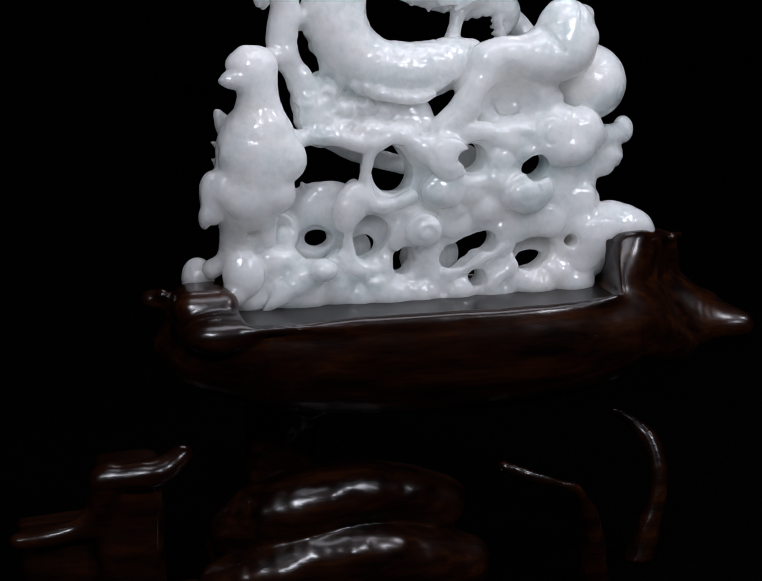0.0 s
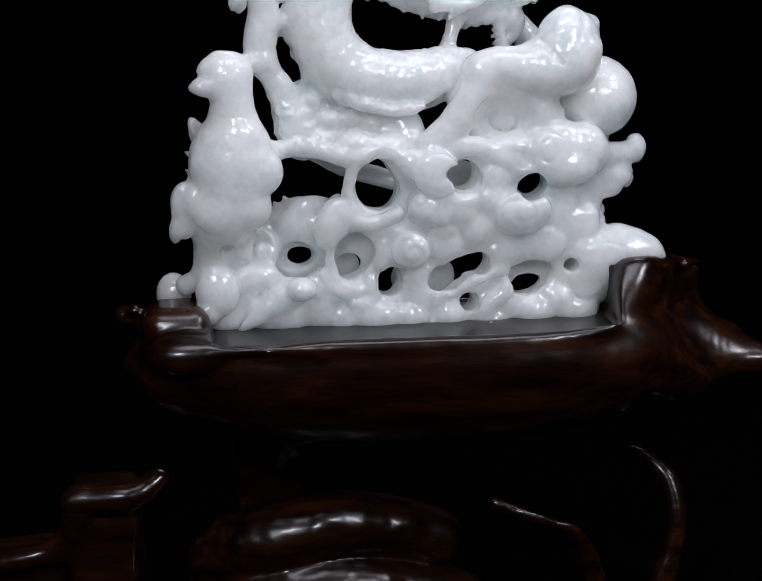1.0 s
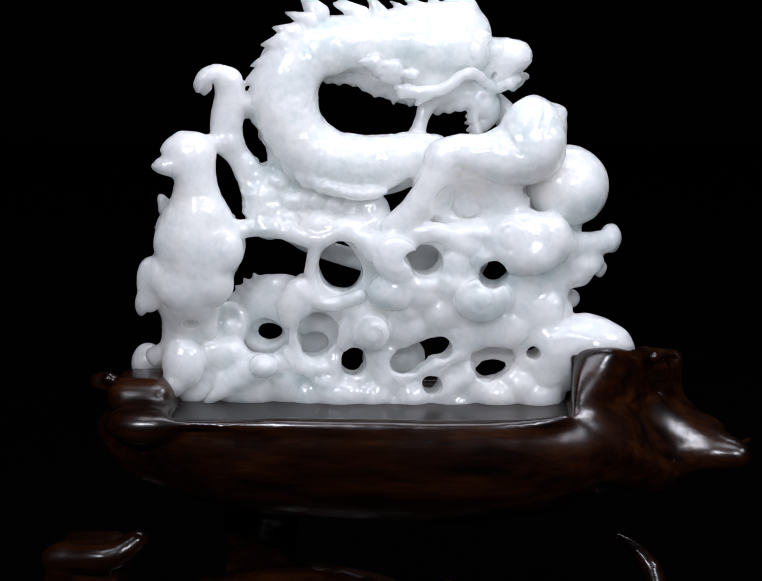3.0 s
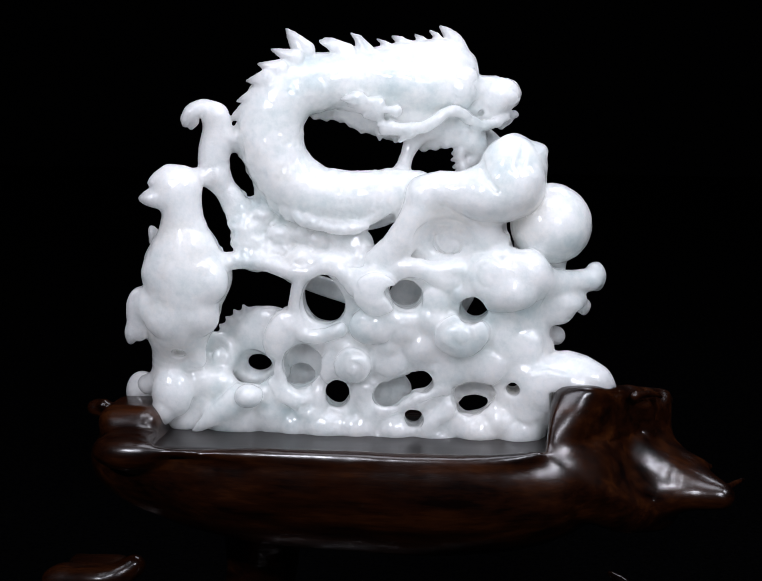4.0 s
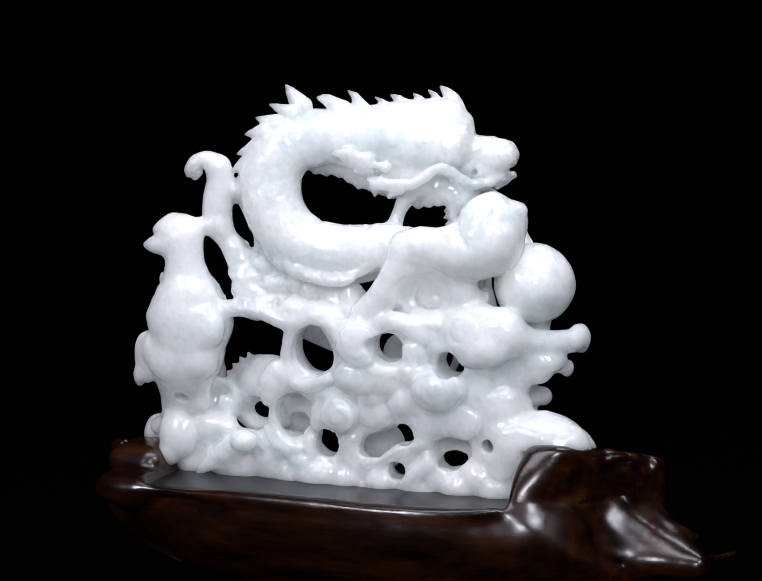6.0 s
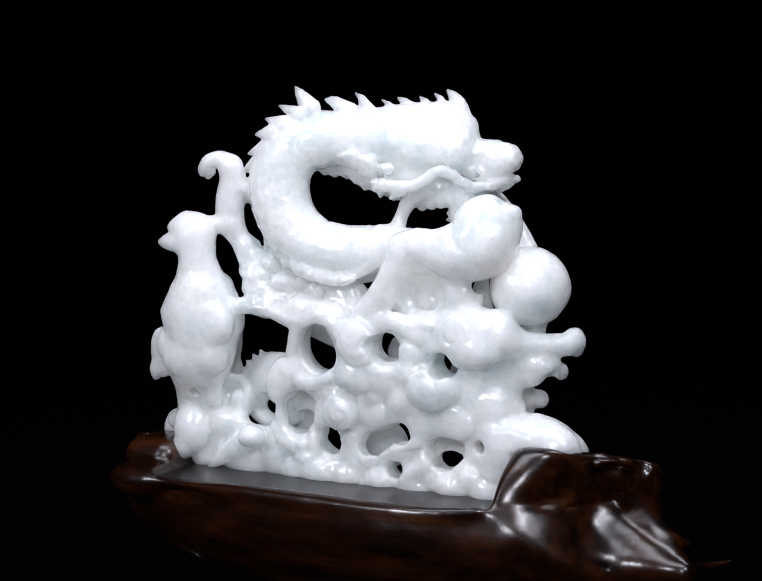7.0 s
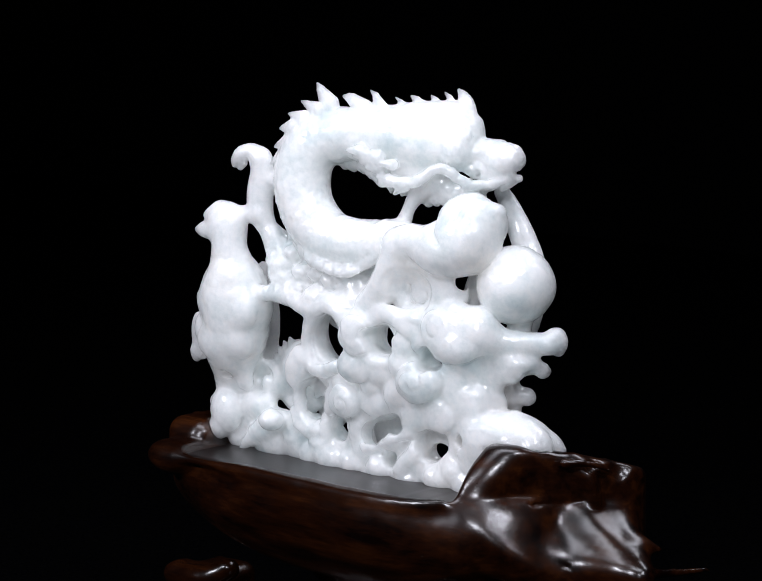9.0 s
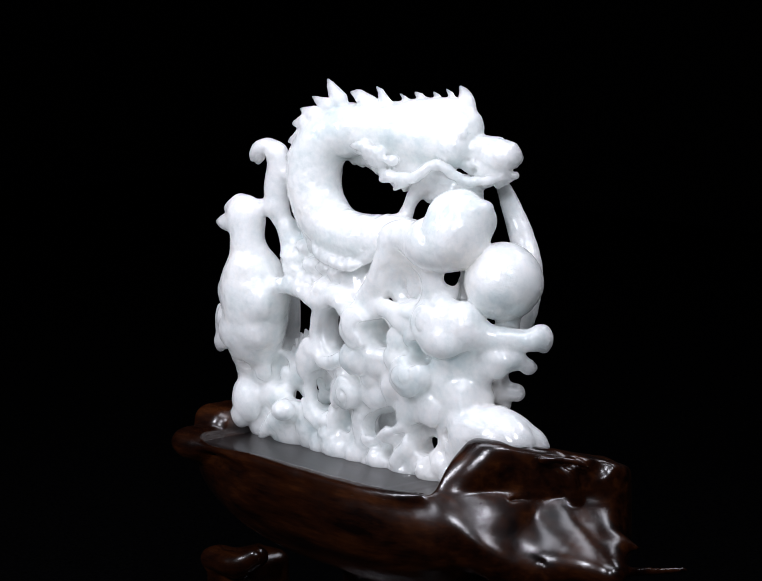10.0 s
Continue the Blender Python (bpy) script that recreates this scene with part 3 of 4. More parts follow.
jade.rod((31, 41, 233.6, 5.9), (25.8, 41, 239.1, 2.9), (20.8, 41, 241.6, 1.1), k=2, flat=0.7)
jade.rod((40.2, 46, 233.1, 5.4), (37.7, 46, 239.3, 2.7), (34, 46, 242.1, 1.1), k=2, flat=0.7)
jade.rod((49.3, 50, 234.3, 4.5), (46.2, 50, 241.1, 2.3), (42.3, 50, 244.1, 1.1), k=2, flat=0.7)
jade.curve((60.5, 50, 226, 7.2), (57.6, 53, 234.6, 6), (52.7, 56, 241.8, 3.6), (47.5, 57, 245.8, 1.2), k=2)
jade.curve((63, 52, 224.3, 5.4), (65.6, 54, 225.6, 4.2), (66.8, 55, 219.4, 3), k=2)
# dragon: head, mane, jaw and beard
jade.lump(54.9, 47, 217.2, 16, 13, 15.6, k=3)
jade.lump(60.4, 49, 206.4, 15.4, 12, 10.2, k=2.5)
jade.lump(77.6, 58, 204, 18.9, 11, 11.5, k=2)
jade.lump(71.3, 55, 209.5, 10.1, 11, 7.2, k=2)
jade.lump(87.7, 62, 203.7, 8.4, 9, 9.4, k=2)
jade.lump(90.6, 65, 201.2, 3.3, 7, 4.8, k=2)
jade.lump(66.4, 40, 218.4, 6.6, 6, 4.8, k=2)
jade.curve((63.1, 45, 201, 6), (75, 52, 194.8, 6.6), (86.9, 60, 193.9, 4.2), k=2)
jade.curve((75.5, 50, 186.9, 4.8), (84.2, 58, 188.9, 3.6), (92, 64, 190.7, 2.7), k=2)
jade.rod((84.7, 56, 184.7, 2.4), (89.9, 60, 187.9, 1.8), k=2)
jade.lump(74.2, 43, 194.3, 2.4, 8, 2.7, k=1, cut=True, turn=-30)
jade.lump(92.2, 66, 194.7, 2.5, 8, 0.9, k=1, cut=True)
jade.curve((-7.4, 19, 204.6, 3.6), (7.1, 23, 202.3, 7.2), (21.1, 28, 197, 9), (36.8, 33, 194.5, 9), (52.2, 39, 196.2, 7.8), k=4)
jade.rod((5.2, 10, 208.3, 4.2), (-4.7, 6, 208.4, 1.3), k=2)
jade.rod((8.8, 13, 204.4, 4.2), (-0.8, 9, 204.1, 1.3), k=2)
jade.rod((11.6, 14, 200.7, 4.2), (3.2, 10, 200.5, 1.3), k=2)
jade.rod((15.8, 15, 196.7, 4.2), (8.4, 11, 196.8, 1.3), k=2)
jade.rod((23.2, 16, 190.7, 4.2), (16.1, 12, 191.7, 1.3), k=2)
jade.rod((27.5, 17, 188.6, 4.2), (19.4, 13, 186.9, 1.3), k=2)
jade.rod((34.7, 19, 186, 4.2), (28.6, 15, 181.4, 1.3), k=2)
jade.rod((16.4, 14, 204.4, 4.2), (7.7, 10, 206.9, 1.3), k=2)
jade.rod((26.6, 16, 199.8, 4.2), (17.6, 12, 201.1, 1.3), k=2)
jade.curve((18.8, 13, 187.7, 2.4), (27.9, 16, 189.3, 3.6), (41, 19, 188.9, 3.9), (49.8, 21, 193, 3.6), (56.1, 24, 198.2, 3.6), (62.7, 27, 198.5, 3.6), (68.6, 31, 193.2, 3.6), (74.5, 37, 188.2, 3.3), (81.6, 45, 188.1, 3), (87.9, 56, 190.2, 2.4), k=2)
jade.curve((-25.6, 25, 196.3, 4.2), (-10.3, 27, 196.4, 5.1), (1.6, 29, 190.9, 5.4), (12, 31, 186.6, 5.4), (24.2, 32, 183.1, 5.4), k=3)
jade.curve((-6.7, 26, 199.1, 5.4), (8.4, 28, 193.7, 6.6), (23.4, 30, 188.6, 6.6), k=4)
jade.rod((-18.6, 27, 195.9, 3.6), (-19, 27, 192.2, 1.5), k=2)
jade.rod((-10.4, 27, 194.6, 3.6), (-10.8, 27, 190.9, 1.5), k=2)
jade.rod((-3.4, 27, 192.3, 3.6), (-3.8, 27, 188.7, 1.5), k=2)
jade.rod((3.2, 27, 188.2, 3.6), (2.8, 27, 184.6, 1.5), k=2)
jade.rod((14.2, 27, 184.2, 3.6), (13.8, 27, 180.6, 1.5), k=2)
jade.rod((24.2, 27, 183, 3.6), (23.8, 27, 179.3, 1.5), k=2)
jade.curve((44.1, 34, 186.4, 6.6), (35.8, 30, 180.7, 6), (31.2, 26, 171.2, 4.5), (28.5, 24, 163.2, 5.1), (25.9, 20, 157.7, 6.6), k=3)
jade.curve((41, 34, 186.3, 6), (54.8, 40, 183.9, 9), (66.1, 44, 178.7, 10.2), (70.1, 46, 170.6, 7.2), (66.4, 42, 163.5, 4.2), k=4)
jade.rod((40.8, 36, 176.6, 4.2), (39.8, 35, 174.3, 3.3), k=3)
jade.rod((47.8, 36, 177.7, 4.2), (46.8, 35, 175.4, 3.3), k=3)
jade.rod((54.7, 36, 179.1, 4.2), (53.7, 35, 176.8, 3.3), k=3)
jade.rod((62.4, 37, 172.4, 3), (57.4, 37, 170.5, 1.1), k=2)
jade.rod((62, 37, 168.2, 3), (57, 37, 166.2, 1.1), k=2)
jade.rod((63.2, 37, 163.9, 3), (58.1, 37, 162, 1.1), k=2)
jade.rod((64.1, 37, 160.3, 3), (59, 37, 158.3, 1.1), k=2)
# fist and arm above the dish
jade.lump(56.9, 9, 132.6, 30.7, 12, 30.9, k=4)
jade.curve((46.1, 1, 152.7, 10.6), (56.7, 1, 155.4, 10.9), (70.5, 1, 154.1, 11.2), (82.4, 2, 154.9, 12.9), k=4)
jade.curve((70.4, 1, 152.6, 12.4), (84.9, 4, 152.5, 18.8), (97.5, 8, 156.7, 20.6), k=3)
jade.lump(99.5, 13, 175.3, 14, 15, 11.2, k=3)
jade.lump(110.1, 16, 167.7, 8.7, 15, 14.1, k=3)
jade.lump(107.1, 12, 156.3, 11.2, 15, 14.7, k=3)
jade.lump(88.5, 5, 148.6, 20.6, 15, 14.7, k=2)
jade.lump(97.4, 8, 147.8, 16.8, 14, 10, k=3)
jade.lump(97.4, 7, 169.4, 17.8, 16, 17, k=3)
jade.lump(98.9, 13, 180.7, 7.4, 11, 6.2, k=2)
jade.lump(112.4, 17, 175.9, 6.9, 10, 5.9, k=2)
jade.lump(93.8, 0, 163.3, 11.8, 11, 9.9, k=4)
jade.lump(107.8, 4, 162.2, 11, 12, 11.7, k=2)
jade.curve((107.5, 4, 185.6, 0.9), (106.7, -2, 179.4, 1.1), (105.2, -8, 171.6, 1.1), k=3, cut=True)
jade.curve((81.7, -2, 171.3, 1.1), (86.3, -11, 164.1, 1.3), (92.5, -12, 157.1, 1.1), k=3, cut=True)
jade.curve((45.7, 1, 148.7, 10.1), (39.8, 0, 135.1, 10.7), (29.9, 0, 121.1, 10.1), (17.1, 0, 110, 8.4), k=4)
jade.lump(78.7, 8, 124.5, 18.4, 12, 16.6, k=4)
jade.lump(59.7, -9, 123.8, 20.1, 14, 15.3, k=2.5, cut=True)
jade.plate(61.7, 4.5, 120.6, 13.9, 11.9, 5, 1.3, k=2.4)
scroll(61.6, 5, 120.5, 11.4, 9.8, 0.9, 1.2, 150, 1)
jade.lump(63.8, 0, 107.1, 17.4, 9, 5.9, k=3)
jade.rod((87.3, 24, 135.4, 4.8), (86.8, 25, 124.6, 5.7), (90, 22, 114.7, 6.6), k=3)
# ball on its stem and the arched leaf behind it
jade.lump(119, 30, 129, 25, 25, 25, k=1)
jade.rod((121, 32, 104, 7), (118, 30, 92, 10), k=3)
jade.curve((66, 77, 178, 6), (78, 73, 167, 8), (90, 71, 149, 9.5), (97, 70, 133, 10.5), (99, 68, 112, 9), (102, 58, 94, 8), (112, 44, 86, 8), k=2, flat=0.7)
# branching cloud tails on the open side
jade.lump(92.3, 2, 100.7, 19, 12, 20.7, k=3)
jade.lump(80.9, -1, 99.3, 13.4, 10, 17.7, k=2.5)
jade.lump(106.8, 5, 102.2, 15.6, 13, 15.9, k=3)
jade.lump(93.6, -3, 92.7, 21.7, 9, 12.4, k=2)
jade.curve((109.5, 6, 100.6, 12.4), (121.1, 14, 95.8, 8.9), (132.3, 24, 94.2, 7.7), (142.5, 32, 94.2, 7.1), k=3)
jade.lump(144.6, 36, 95.8, 6.3, 8, 8.3, k=2)
jade.lump(145.7, 39, 94.7, 5.6, 6, 9, k=2)
jade.curve((139.9, 18, 102.4, 1), (140.5, 18, 95.8, 1.2), (142.3, 20, 89.4, 1), k=2.5, cut=True)
jade.lump(121.5, 18, 84.9, 18.7, 9, 8.3, k=4, turn=-14)
jade.lump(116.8, 18, 77.7, 17.4, 9, 8.9, k=4, turn=-10)
jade.curve((107.1, 14, 74.5, 11.3), (120.9, 20, 77.5, 7.7), (131.4, 27, 79.5, 5.7), (139.3, 32, 78.1, 3.6), k=3)
jade.lump(138.4, 33, 75.7, 3.5, 6, 4.2, k=2)
jade.lump(107.6, 14, 68.4, 12.8, 10, 12.5, k=3)
jade.curve((109.8, 26, 56.5, 6.6), (115.8, 33, 57.7, 6.3), (120.6, 37, 57, 6), k=2)
jade.rod((117.7, 26, 73.8, 4.8), (114.4, 30, 62, 5.1), k=3)
jade.lump(127.3, 25, 84.6, 14.3, 8, 7.1, k=4, turn=-10)
jade.lump(106.8, 14, 56.1, 15.5, 10, 8.9, k=4)
jade.plate(85.6, -12, 103.3, 10.6, 11.7, 5, 1.3, k=2.4)
scroll(85.6, -11, 103.1, 8.1, 8.8, 1.0, 0.8, 100, 1)
jade.curve((73.3, -8, 79.3, 1.2), (88.6, -8, 77.9, 1.3), (103.4, -6, 80.3, 1.1), (115, 2, 86.6, 1), k=2.5, cut=True)
jade.rod((116, 30, 72.5, 4), (110.9, 33, 60.4, 4.3), (114.1, 33, 48.9, 4.3), k=3)
# pierced openings
jade.bore(-71.8, 132.9, 6.1, 20, -40, 60, yaw=16, turn=20, k=2)
jade.bore(-55, 159.8, 4.2, 13.3, -40, 8, yaw=16, turn=16, k=2)
jade.bore(-13.8, 85.2, 11.5, 15.6, -30, 60, yaw=9, k=2.2)
jade.bore(-10.4, 81.7, 10.9, 12, -30, 60, yaw=9, k=2)
jade.bore(40.2, 89.5, 10.1, 9.5, -30, 22, yaw=12, k=2)
jade.bore(29.7, 92.8, 5.7, 4.8, -30, 10, yaw=4, k=2)
jade.bore(75.7, 82.3, 8.5, 8.3, -30, 60, yaw=1, k=2)
jade.bore(-4.3, 25.8, 7.4, 9.7, -30, 60, yaw=12, k=2)
jade.rod((24.4, -12, 28.7, 10.8), (46.5, -12, 40.1, 7.4), k=1.5, cut=True)
jade.rod((21, 2, 25.6, 10.3), (42.1, 2, 36.4, 7.2), k=1.5, cut=True)
jade.rod((17, 16, 22.1, 10.1), (37.7, 16, 32.7, 7), k=1.5, cut=True)
jade.bore(47.2, 35.6, 6.4, 6.6, -30, 60, yaw=9, k=2)
jade.bore(43.5, 11.5, 5.8, 6, -30, 60, yaw=12, k=2)
jade.bore(74.9, 27.1, 13.3, 9.5, -30, 6, yaw=0, k=2, turn=8)
jade.bore(78.2, 19.9, 9.6, 5.4, -30, 60, yaw=8, k=2, turn=14)
jade.bore(102.1, 32.5, 4.4, 4.2, -30, 60, yaw=6, k=2)
jade.bore(-31.4, 43.6, 12.3, 12.7, -30, 7, yaw=0, k=2)
jade.bore(-32.1, 34.9, 8.1, 7, -30, 18, yaw=4, k=2)
# inner backs seen through the openings
jade.curve((-54.1, 24, 99.6, 4), (-38, 24, 92.8, 5.5), (-21.9, 24, 87.3, 6.1), (-5.2, 22, 82.8, 6.1), k=3)
jade.lump(33.1, 27, 80.4, 16, 6, 13.4, k=2)
jade.lump(34.9, 26, 76, 6.9, 5, 4.2, k=2)
jade.rod((67.9, 30, 81.4, 2.7), (60.4, 30, 65.5, 2.1), k=2)
jade.lump(12.2, 25, 20.8, 19.5, 6, 17.2, k=3)
jade.lump(-41.2, 23, 30.4, 14.4, 5, 13, k=3)
# clear gaps between fist, ball and tails
jade.rod((95, 8, 134.5, 5), (12.4, 80, 117.4, 5), k=2, cut=True)
jade.rod((92, 8, 129.5, 4.8), (9.5, 80, 112, 4.8), k=2, cut=True)
jade.rod((107, 15, 58.3, 4), (45, 70, 40.5, 4), k=2, cut=True)
jade.rod((101, 15, 56.6, 2.6), (39, 70, 38.5, 2.6), k=2, cut=True)
# seat of the shell on the wooden shoulder
jade.slab(122, -60, -10, 210, 13, 32, 1, k=1.5, cut=True)
jade.slab(122, 10, -10, 210, 90, 27, 1, k=1.5, cut=True)
# worked skin: scales on the coil and knobbly rock under it
jade.pebble(-48, 8, 124, 46, 30, 24, 4.4, 0.6)
jade.pebble(-20, 8, 172, 62, 34, 52, 3.6, 0.3)
jade.pebble(0, 0, 15, 130, 30, 24, 5, 0.3)
jade.pebble(20, -6, 60, 110, 22, 50, 9, 0.4)
jade.pebble(-105, -12, 90, 34, 25, 55, 9, 0.3)
jade.pebble(75, 45, 200, 34, 34, 26, 3.6, 0.4)
carving = new("jade_carving", jade.mesh("jade_carving", JADE, [(14, 0.5), (5, 0.22), (2.4, 0.09)]))
tagged(carving, "glossy white jade carving of a dragon and bird among clouds", "carving")

# ---- the wooden stand: a boat-shaped tray on a gnarled root ----
tray = Clay((-200, -85, -90), (250, 105, 50), 1.8)
tray.lump(-5, 2, -20, 166, 58, 54, k=4)
tray.lump(50, 2, -20, 116, 60, 54, k=6)
tray.slab(-260, -120, 2, 260, 120, 80, 2, k=3, cut=True)
tray.slab(-260, -120, -120, 260, 120, -74, 2, k=6, cut=True)
# thin rim along the front
tray.curve((-122, -44, -3, 3.4), (-100, -47.5, -1.8, 2.6), (-60, -49, -1.6, 2.4), (0, -49.5, -1.6, 2.4), (60, -49, -0.8, 2.4), (95, -46, 0, 2.6), (110, -43, 1.5, 2.8), (119, -40, 3, 2.8), k=7)
# high shoulder that holds one end of the carving: an upright wall over a skirt that swells out and runs into a leaf
HEIGHTS = np.arange(-80, 42, 4.0)
# the crest of the skirt: place along the wall, height, how far out, and how hollow the slope above it is
CREST = np.array([(-24, 2, -26, 1), (-4, 0, -12, 1), (8, -7, 2, 1), (16, -12, 9, 1), (26, -20, 16, 0.95), (42, -30, 23, 0.95), (56, -38, 25, 1.1), (70, -44, 23, 1.4), (83, -45, 23, 1.5), (95, -45, 23, 1.5), (110, -45, 20, 1.5), (122, -43, 10, 1.4), (134, -42, -6, 1.2), (160, -40, -36, 1)]).T


def reach(s):
    """How far the flank of the shoulder stands out at each height, s along it."""
    crest, out, bow = (np.interp(s, CREST[0], row) for row in CREST[1:])
    down = np.clip((1 - HEIGHTS) / (1 - crest if crest < -1 else 2), 0, 1)
    skirt = out * down ** bow
    under = np.clip(crest - HEIGHTS, 0, None)
    high = np.clip(HEIGHTS - 18, 0, None)
    hollow = 2.2 * math.exp(-((s - 42) / 17) ** 2) * np.exp(-((HEIGHTS - 6) / 7) ** 2)
    front = 0.02 * np.clip(24 + 0.8 * np.clip(HEIGHTS, 0, None) - s, 0, 70) ** 2 * np.clip(1 + HEIGHTS / 20, 0, 1)
    back = 0.04 * max(s - 118, 0) ** 2
    return (s, *(skirt - 0.25 * under - 0.01 * under ** 2 - hollow - front - back - 0.008 * high ** 2))


FLANK = [reach(s) for s in range(-24, 161, 6)]
tray.flank(129, -47, 0.51, 0.86, HEIGHTS, FLANK, [(-1, 0, 0, -121, 8), (-0.6, -0.35, 0.72, -45, 16), (0, 0.275, 0.9615, 34.6, 6), (-0.5, 0, -0.866, -34, 10), (0.51, 0.86, 0, 162, 8), (0, 0, -1, 76, 8)], k=6)


def flank(s, n, z, r):
    """A place along the flank of the shoulder: s along it, n out from it."""
    return (129 + 0.51 * s + 0.86 * n, -47 + 0.86 * s - 0.51 * n, z, r)


# a leaf sweeps out of the skirt and runs out in a thin curling tip
for path in (((70, 4, -34, 13), (82, 16, -37, 11), (94, 29, -39, 8.5), (102, 40, -39.5, 6), (107, 47, -39, 3.6)),
             ((88, -2, -20, 13), (95, 11, -25, 12), (101, 24, -31, 9.5), (105, 37, -36, 6.5), (108, 47, -38.5, 3.6)),
             ((108, -4, -20, 11), (112, 9, -24, 9), (114, 23, -30, 7), (112, 36, -35, 5), (109, 46, -38, 3.6))):
    tray.curve(*[flank(*knot) for knot in path], k=12)
tray.curve(flank(106, 43, -36, 5), flank(113, 42, -38.5, 3), flank(124, 37, -40, 2.3), flank(140, 32, -42, 1.9), flank(158, 29, -43, 1.6), k=4)
tray.curve(flank(112, 18, -25, 4), flank(121, 22, -26.5, 3), flank(129, 25, -28.5, 1.2), k=8)
# fine seam between wall and skirt
tray.curve(flank(52, 1, 0, 0.7), flank(75, 0.6, -0.5, 0.9), flank(92, 1, -0.5, 0.9), flank(108, 2, 1, 0.8), k=1.2, cut=True)
# splintered hollows at the far end of the wall
tray.curve(flank(84, -6, 23, 5), flank(90, 1, 16, 4.6), flank(93, 3, 8, 3.6), flank(95, 2, -1, 3), k=4)
tray.lump(179, 31, 22, 3.2, 7, 3.4, k=1.5, yaw=25, cut=True)
tray.curve((172, 14, 26, 3), (178, 21, 25.5, 2.2), (183, 31, 23, 2.0), (186, 39, 19, 1.4), k=2)
tray.lump(187, 48, 18, 6, 7, 7, k=3, cut=True)
tray.curve((178, 54, 13, 4.5), (184, 60, 12.5, 2.6), (190, 67, 9.5, 1.3), k=2)
tray.curve(flank(60, 21, -30, 0.9), flank(68, 22, -34, 0.9), flank(76, 20, -38, 0.8), k=1.2, cut=True)
# block and knob of the low end
tray.slab(-160, -28, -20, -118, 16, 18, 12, k=4, yaw=-4)
tray.lump(-134, -37, -5, 25, 15, 12, k=8)
tray.curve((-150, 6, 2, 9), (-160, 11, 5, 7), (-167, 15, 6, 6), k=4)
tray.lump(-170, 15, 7, 8, 7, 6, k=2)
tray.lump(-164, 8, 11, 4.5, 6, 4, k=2)
# fillet where the rim runs into the shoulder
tray.lump(122, -33, -22, 17, 10, 19, k=10)
# the bed that the carving is let into
tray.slab(-119, -46, -1.5, 96, 42, 60, 5, k=2, cut=True)
tray.slab(60, -40, -1.5, 122.5, 42, 60, 6, k=3, cut=True)

bed = Clay((-130, -56, -6), (132, 52, 6), 1.8)
bed.slab(-121, -45.5, -5, 98, 44, 0.4, 1.5, k=1)
bed.slab(80, -41, -5, 125, 44, 0.4, 1.5, k=1)

root = Clay((-285, -85, -215), (225, 110, -30), 2.2)
root.curve((-70, 40, -60, 30), (-80, 72, -95, 24), (-80, 75, -140, 24), (-80, 70, -205, 28), k=14)
# ledges that step down from the tray, each with a rounded nose
root.slab(-211, 20, -208, -166, 64, -106, 9, k=6, yaw=-3)
root.curve((-207, 20, -113, 8), (-186, 17, -111, 8), (-166, 18, -108, 8), (-154, 24, -101, 7), k=7)
root.curve((-200, 24, -112, 8), (-206, 24, -130, 9), (-214, 28, -146, 8), k=6)
root.slab(-262, 32, -208, -200, 68, -145, 8, k=6, yaw=4)
root.curve((-262, 32, -153, 7), (-240, 29, -151, 7), (-222, 28, -147, 7), (-211, 28, -138, 7), k=6)
# a boulder of root: two worn swellings over one another
root.curve((-124, 14, -150, 16), (-100, 10, -142, 23), (-72, 8, -135, 25), (-44, 8, -130, 22), (-14, 14, -134, 20), (16, 24, -146, 18), k=4)
root.curve((-126, 8, -190, 20), (-100, 2, -182, 27), (-72, 0, -174, 28), (-44, 0, -170, 24), (-10, 8, -176, 22), (30, 20, -190, 20), k=4)
root.lump(-50, 44, -175, 84, 34, 46, k=8)
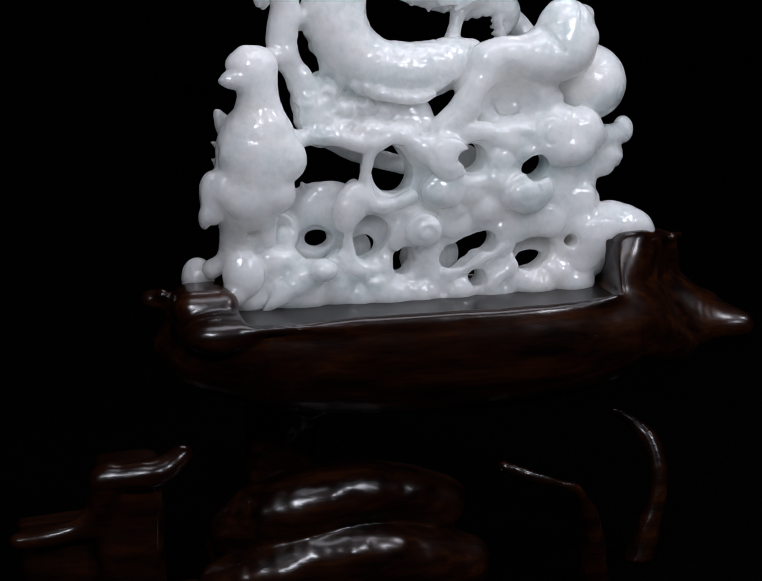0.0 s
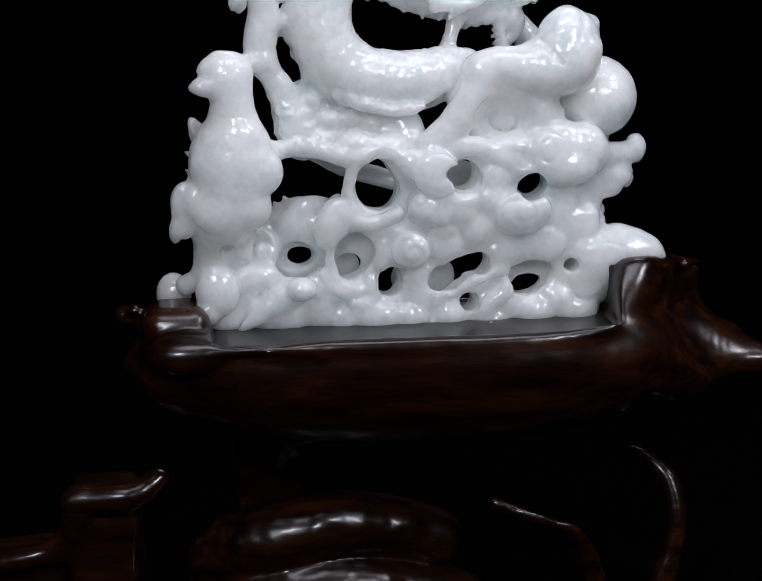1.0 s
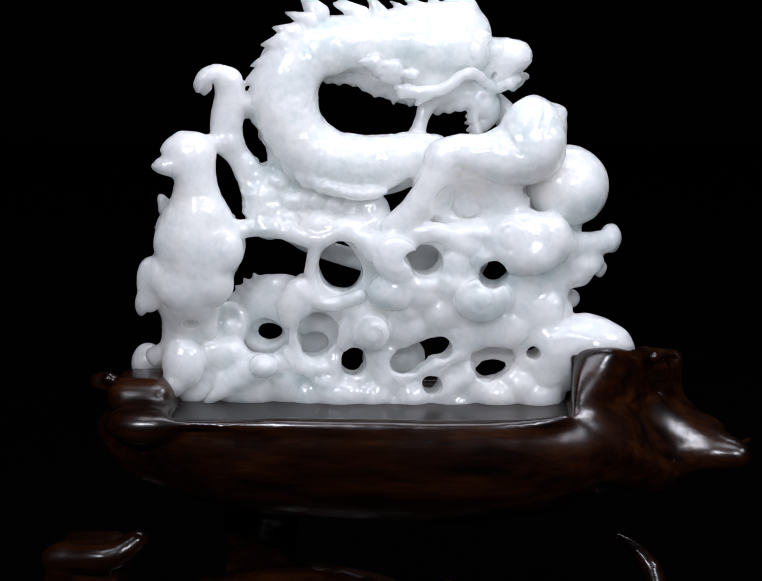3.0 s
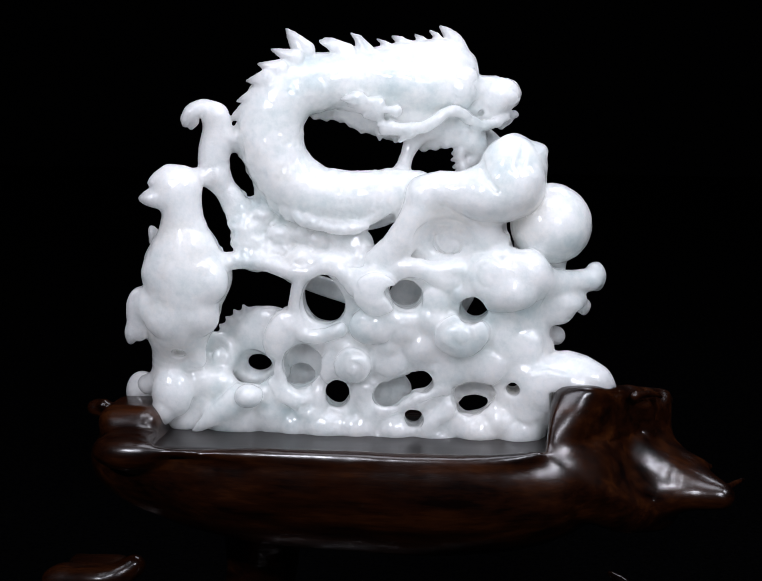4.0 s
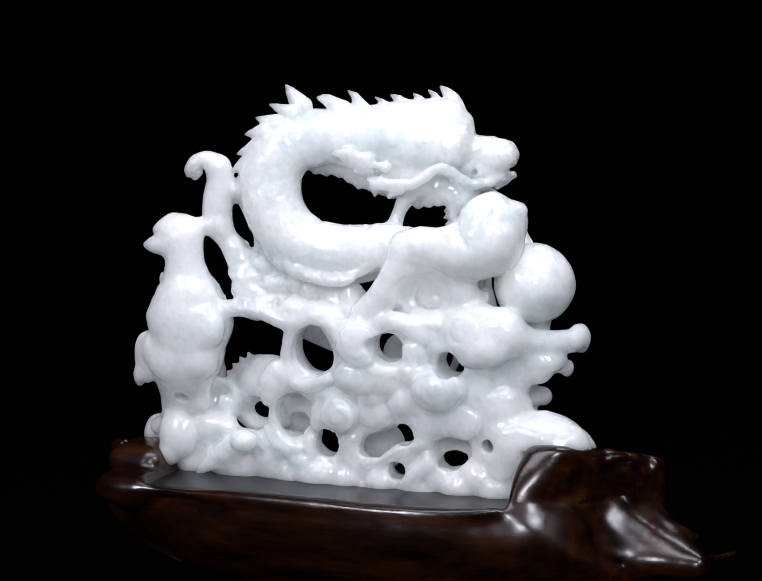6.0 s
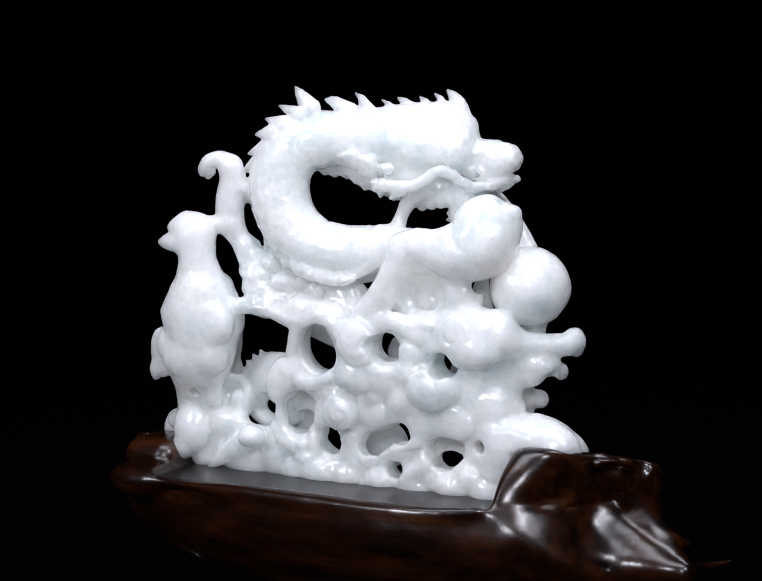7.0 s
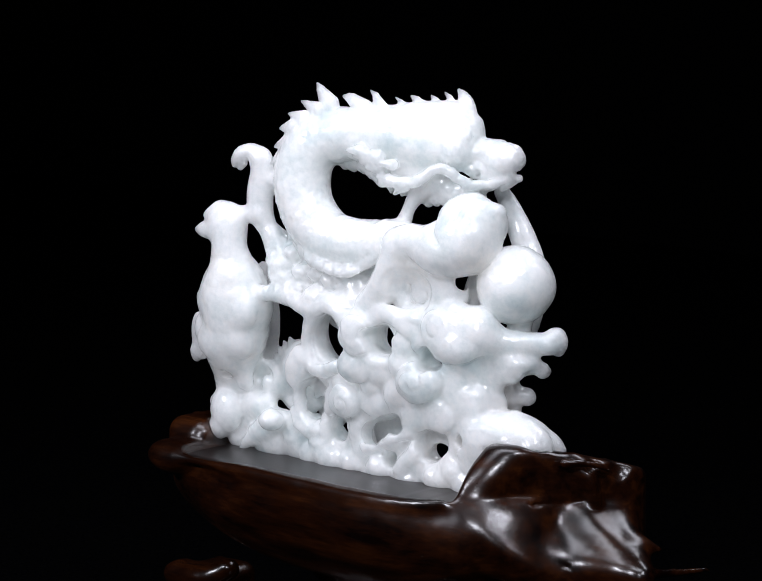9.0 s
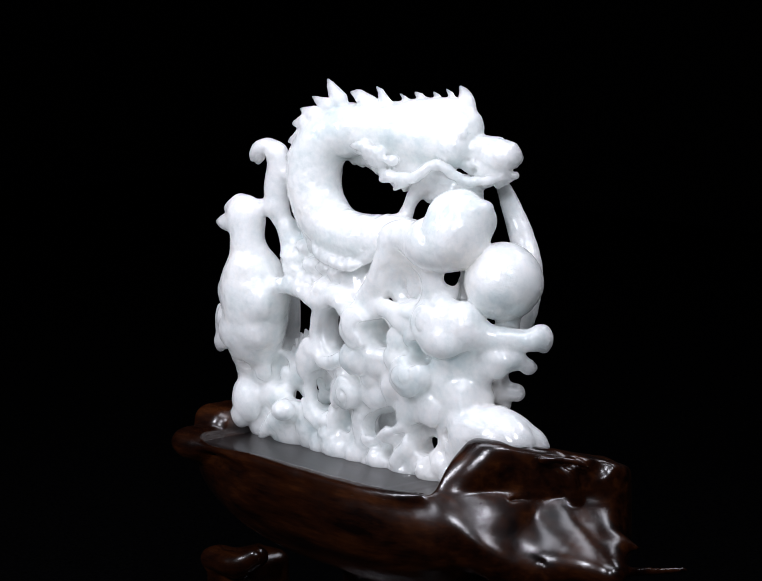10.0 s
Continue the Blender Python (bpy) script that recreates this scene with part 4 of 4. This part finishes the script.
# low limb in front
root.curve((48, -26, -108, 2), (66, -28, -116, 3), (84, -27, -123, 4), (100, -22, -132, 5), (112, -10, -165, 8), (118, 10, -208, 12), k=6)
root.slab(-240, 30, -216, -70, 70, -203, 6, k=8)
root.slab(-300, -100, -260, 260, 140, -209, 1, k=1, cut=True)

arm = Clay((120, -40, -215), (205, 100, -85), 1.8)
arm.curve((150, 70, -108, 2.5), (163, 66, -116, 4.5), (173, 60, -128, 6), (177, 54, -146, 6.5), (174, 50, -172, 7), (162, 48, -209, 11), k=4)
arm.slab(100, -100, -260, 220, 140, -209, 1, k=1, cut=True)

wood_stand = new("wooden_stand")
tagged(wood_stand, "dark polished rosewood stand carved like a gnarled root", "stand")
for name, clay, mat, relief, label in (("tray", tray, WOOD, [(40, 1.0), (15, 0.25), (6, 0.1)], "boat-shaped polished tray with raised ends"), ("bed", bed, LACQUER, [], "glossy black lacquered bed under the carving"), ("root_base", root, WOOD, [(45, 4.0), (16, 1.6), (6, 0.3)], "dark stepped root base"), ("root_arm", arm, WOOD, [(20, 1.5), (6, 0.3)], "thin dark root arm curving up")):
    ob = new(name, clay.mesh(name, mat, relief))
    ob.parent = wood_stand
    tagged(ob, label)


def sheet(name, low, high, mat):
    bm = bmesh.new()
    bmesh.ops.create_cube(bm, size=1)
    for v in bm.verts:
        v.co = Vector([low[i] if v.co[i] < 0 else high[i] for i in range(3)])
    me = bpy.data.meshes.new(name)
    bm.to_mesh(me)
    bm.free()
    me.materials.append(mat)
    return new(name, me)


tagged(sheet("floor", (-3, -3, -0.25), (3, 3, -0.209), VELVET), "matte black velvet-covered display floor", "floor", kind="structure")
for name, low, high in (("wall_north", (-3, 2.0, -0.209), (3, 2.1, 2.5)), ("wall_south", (-3, -3.1, -0.209), (3, -3.0, 2.5)), ("wall_west", (-3.1, -3, -0.209), (-3, 2.1, 2.5)), ("wall_east", (3, -3, -0.209), (3.1, 2.1, 2.5))):
    tagged(sheet(name, low, high, VELVET), "plain black backdrop in the dark", "wall", kind="structure")
tagged(sheet("ceiling", (-3.1, -3.1, 2.5), (3.1, 2.1, 2.6), VELVET), "plain black ceiling", "ceiling", kind="structure")
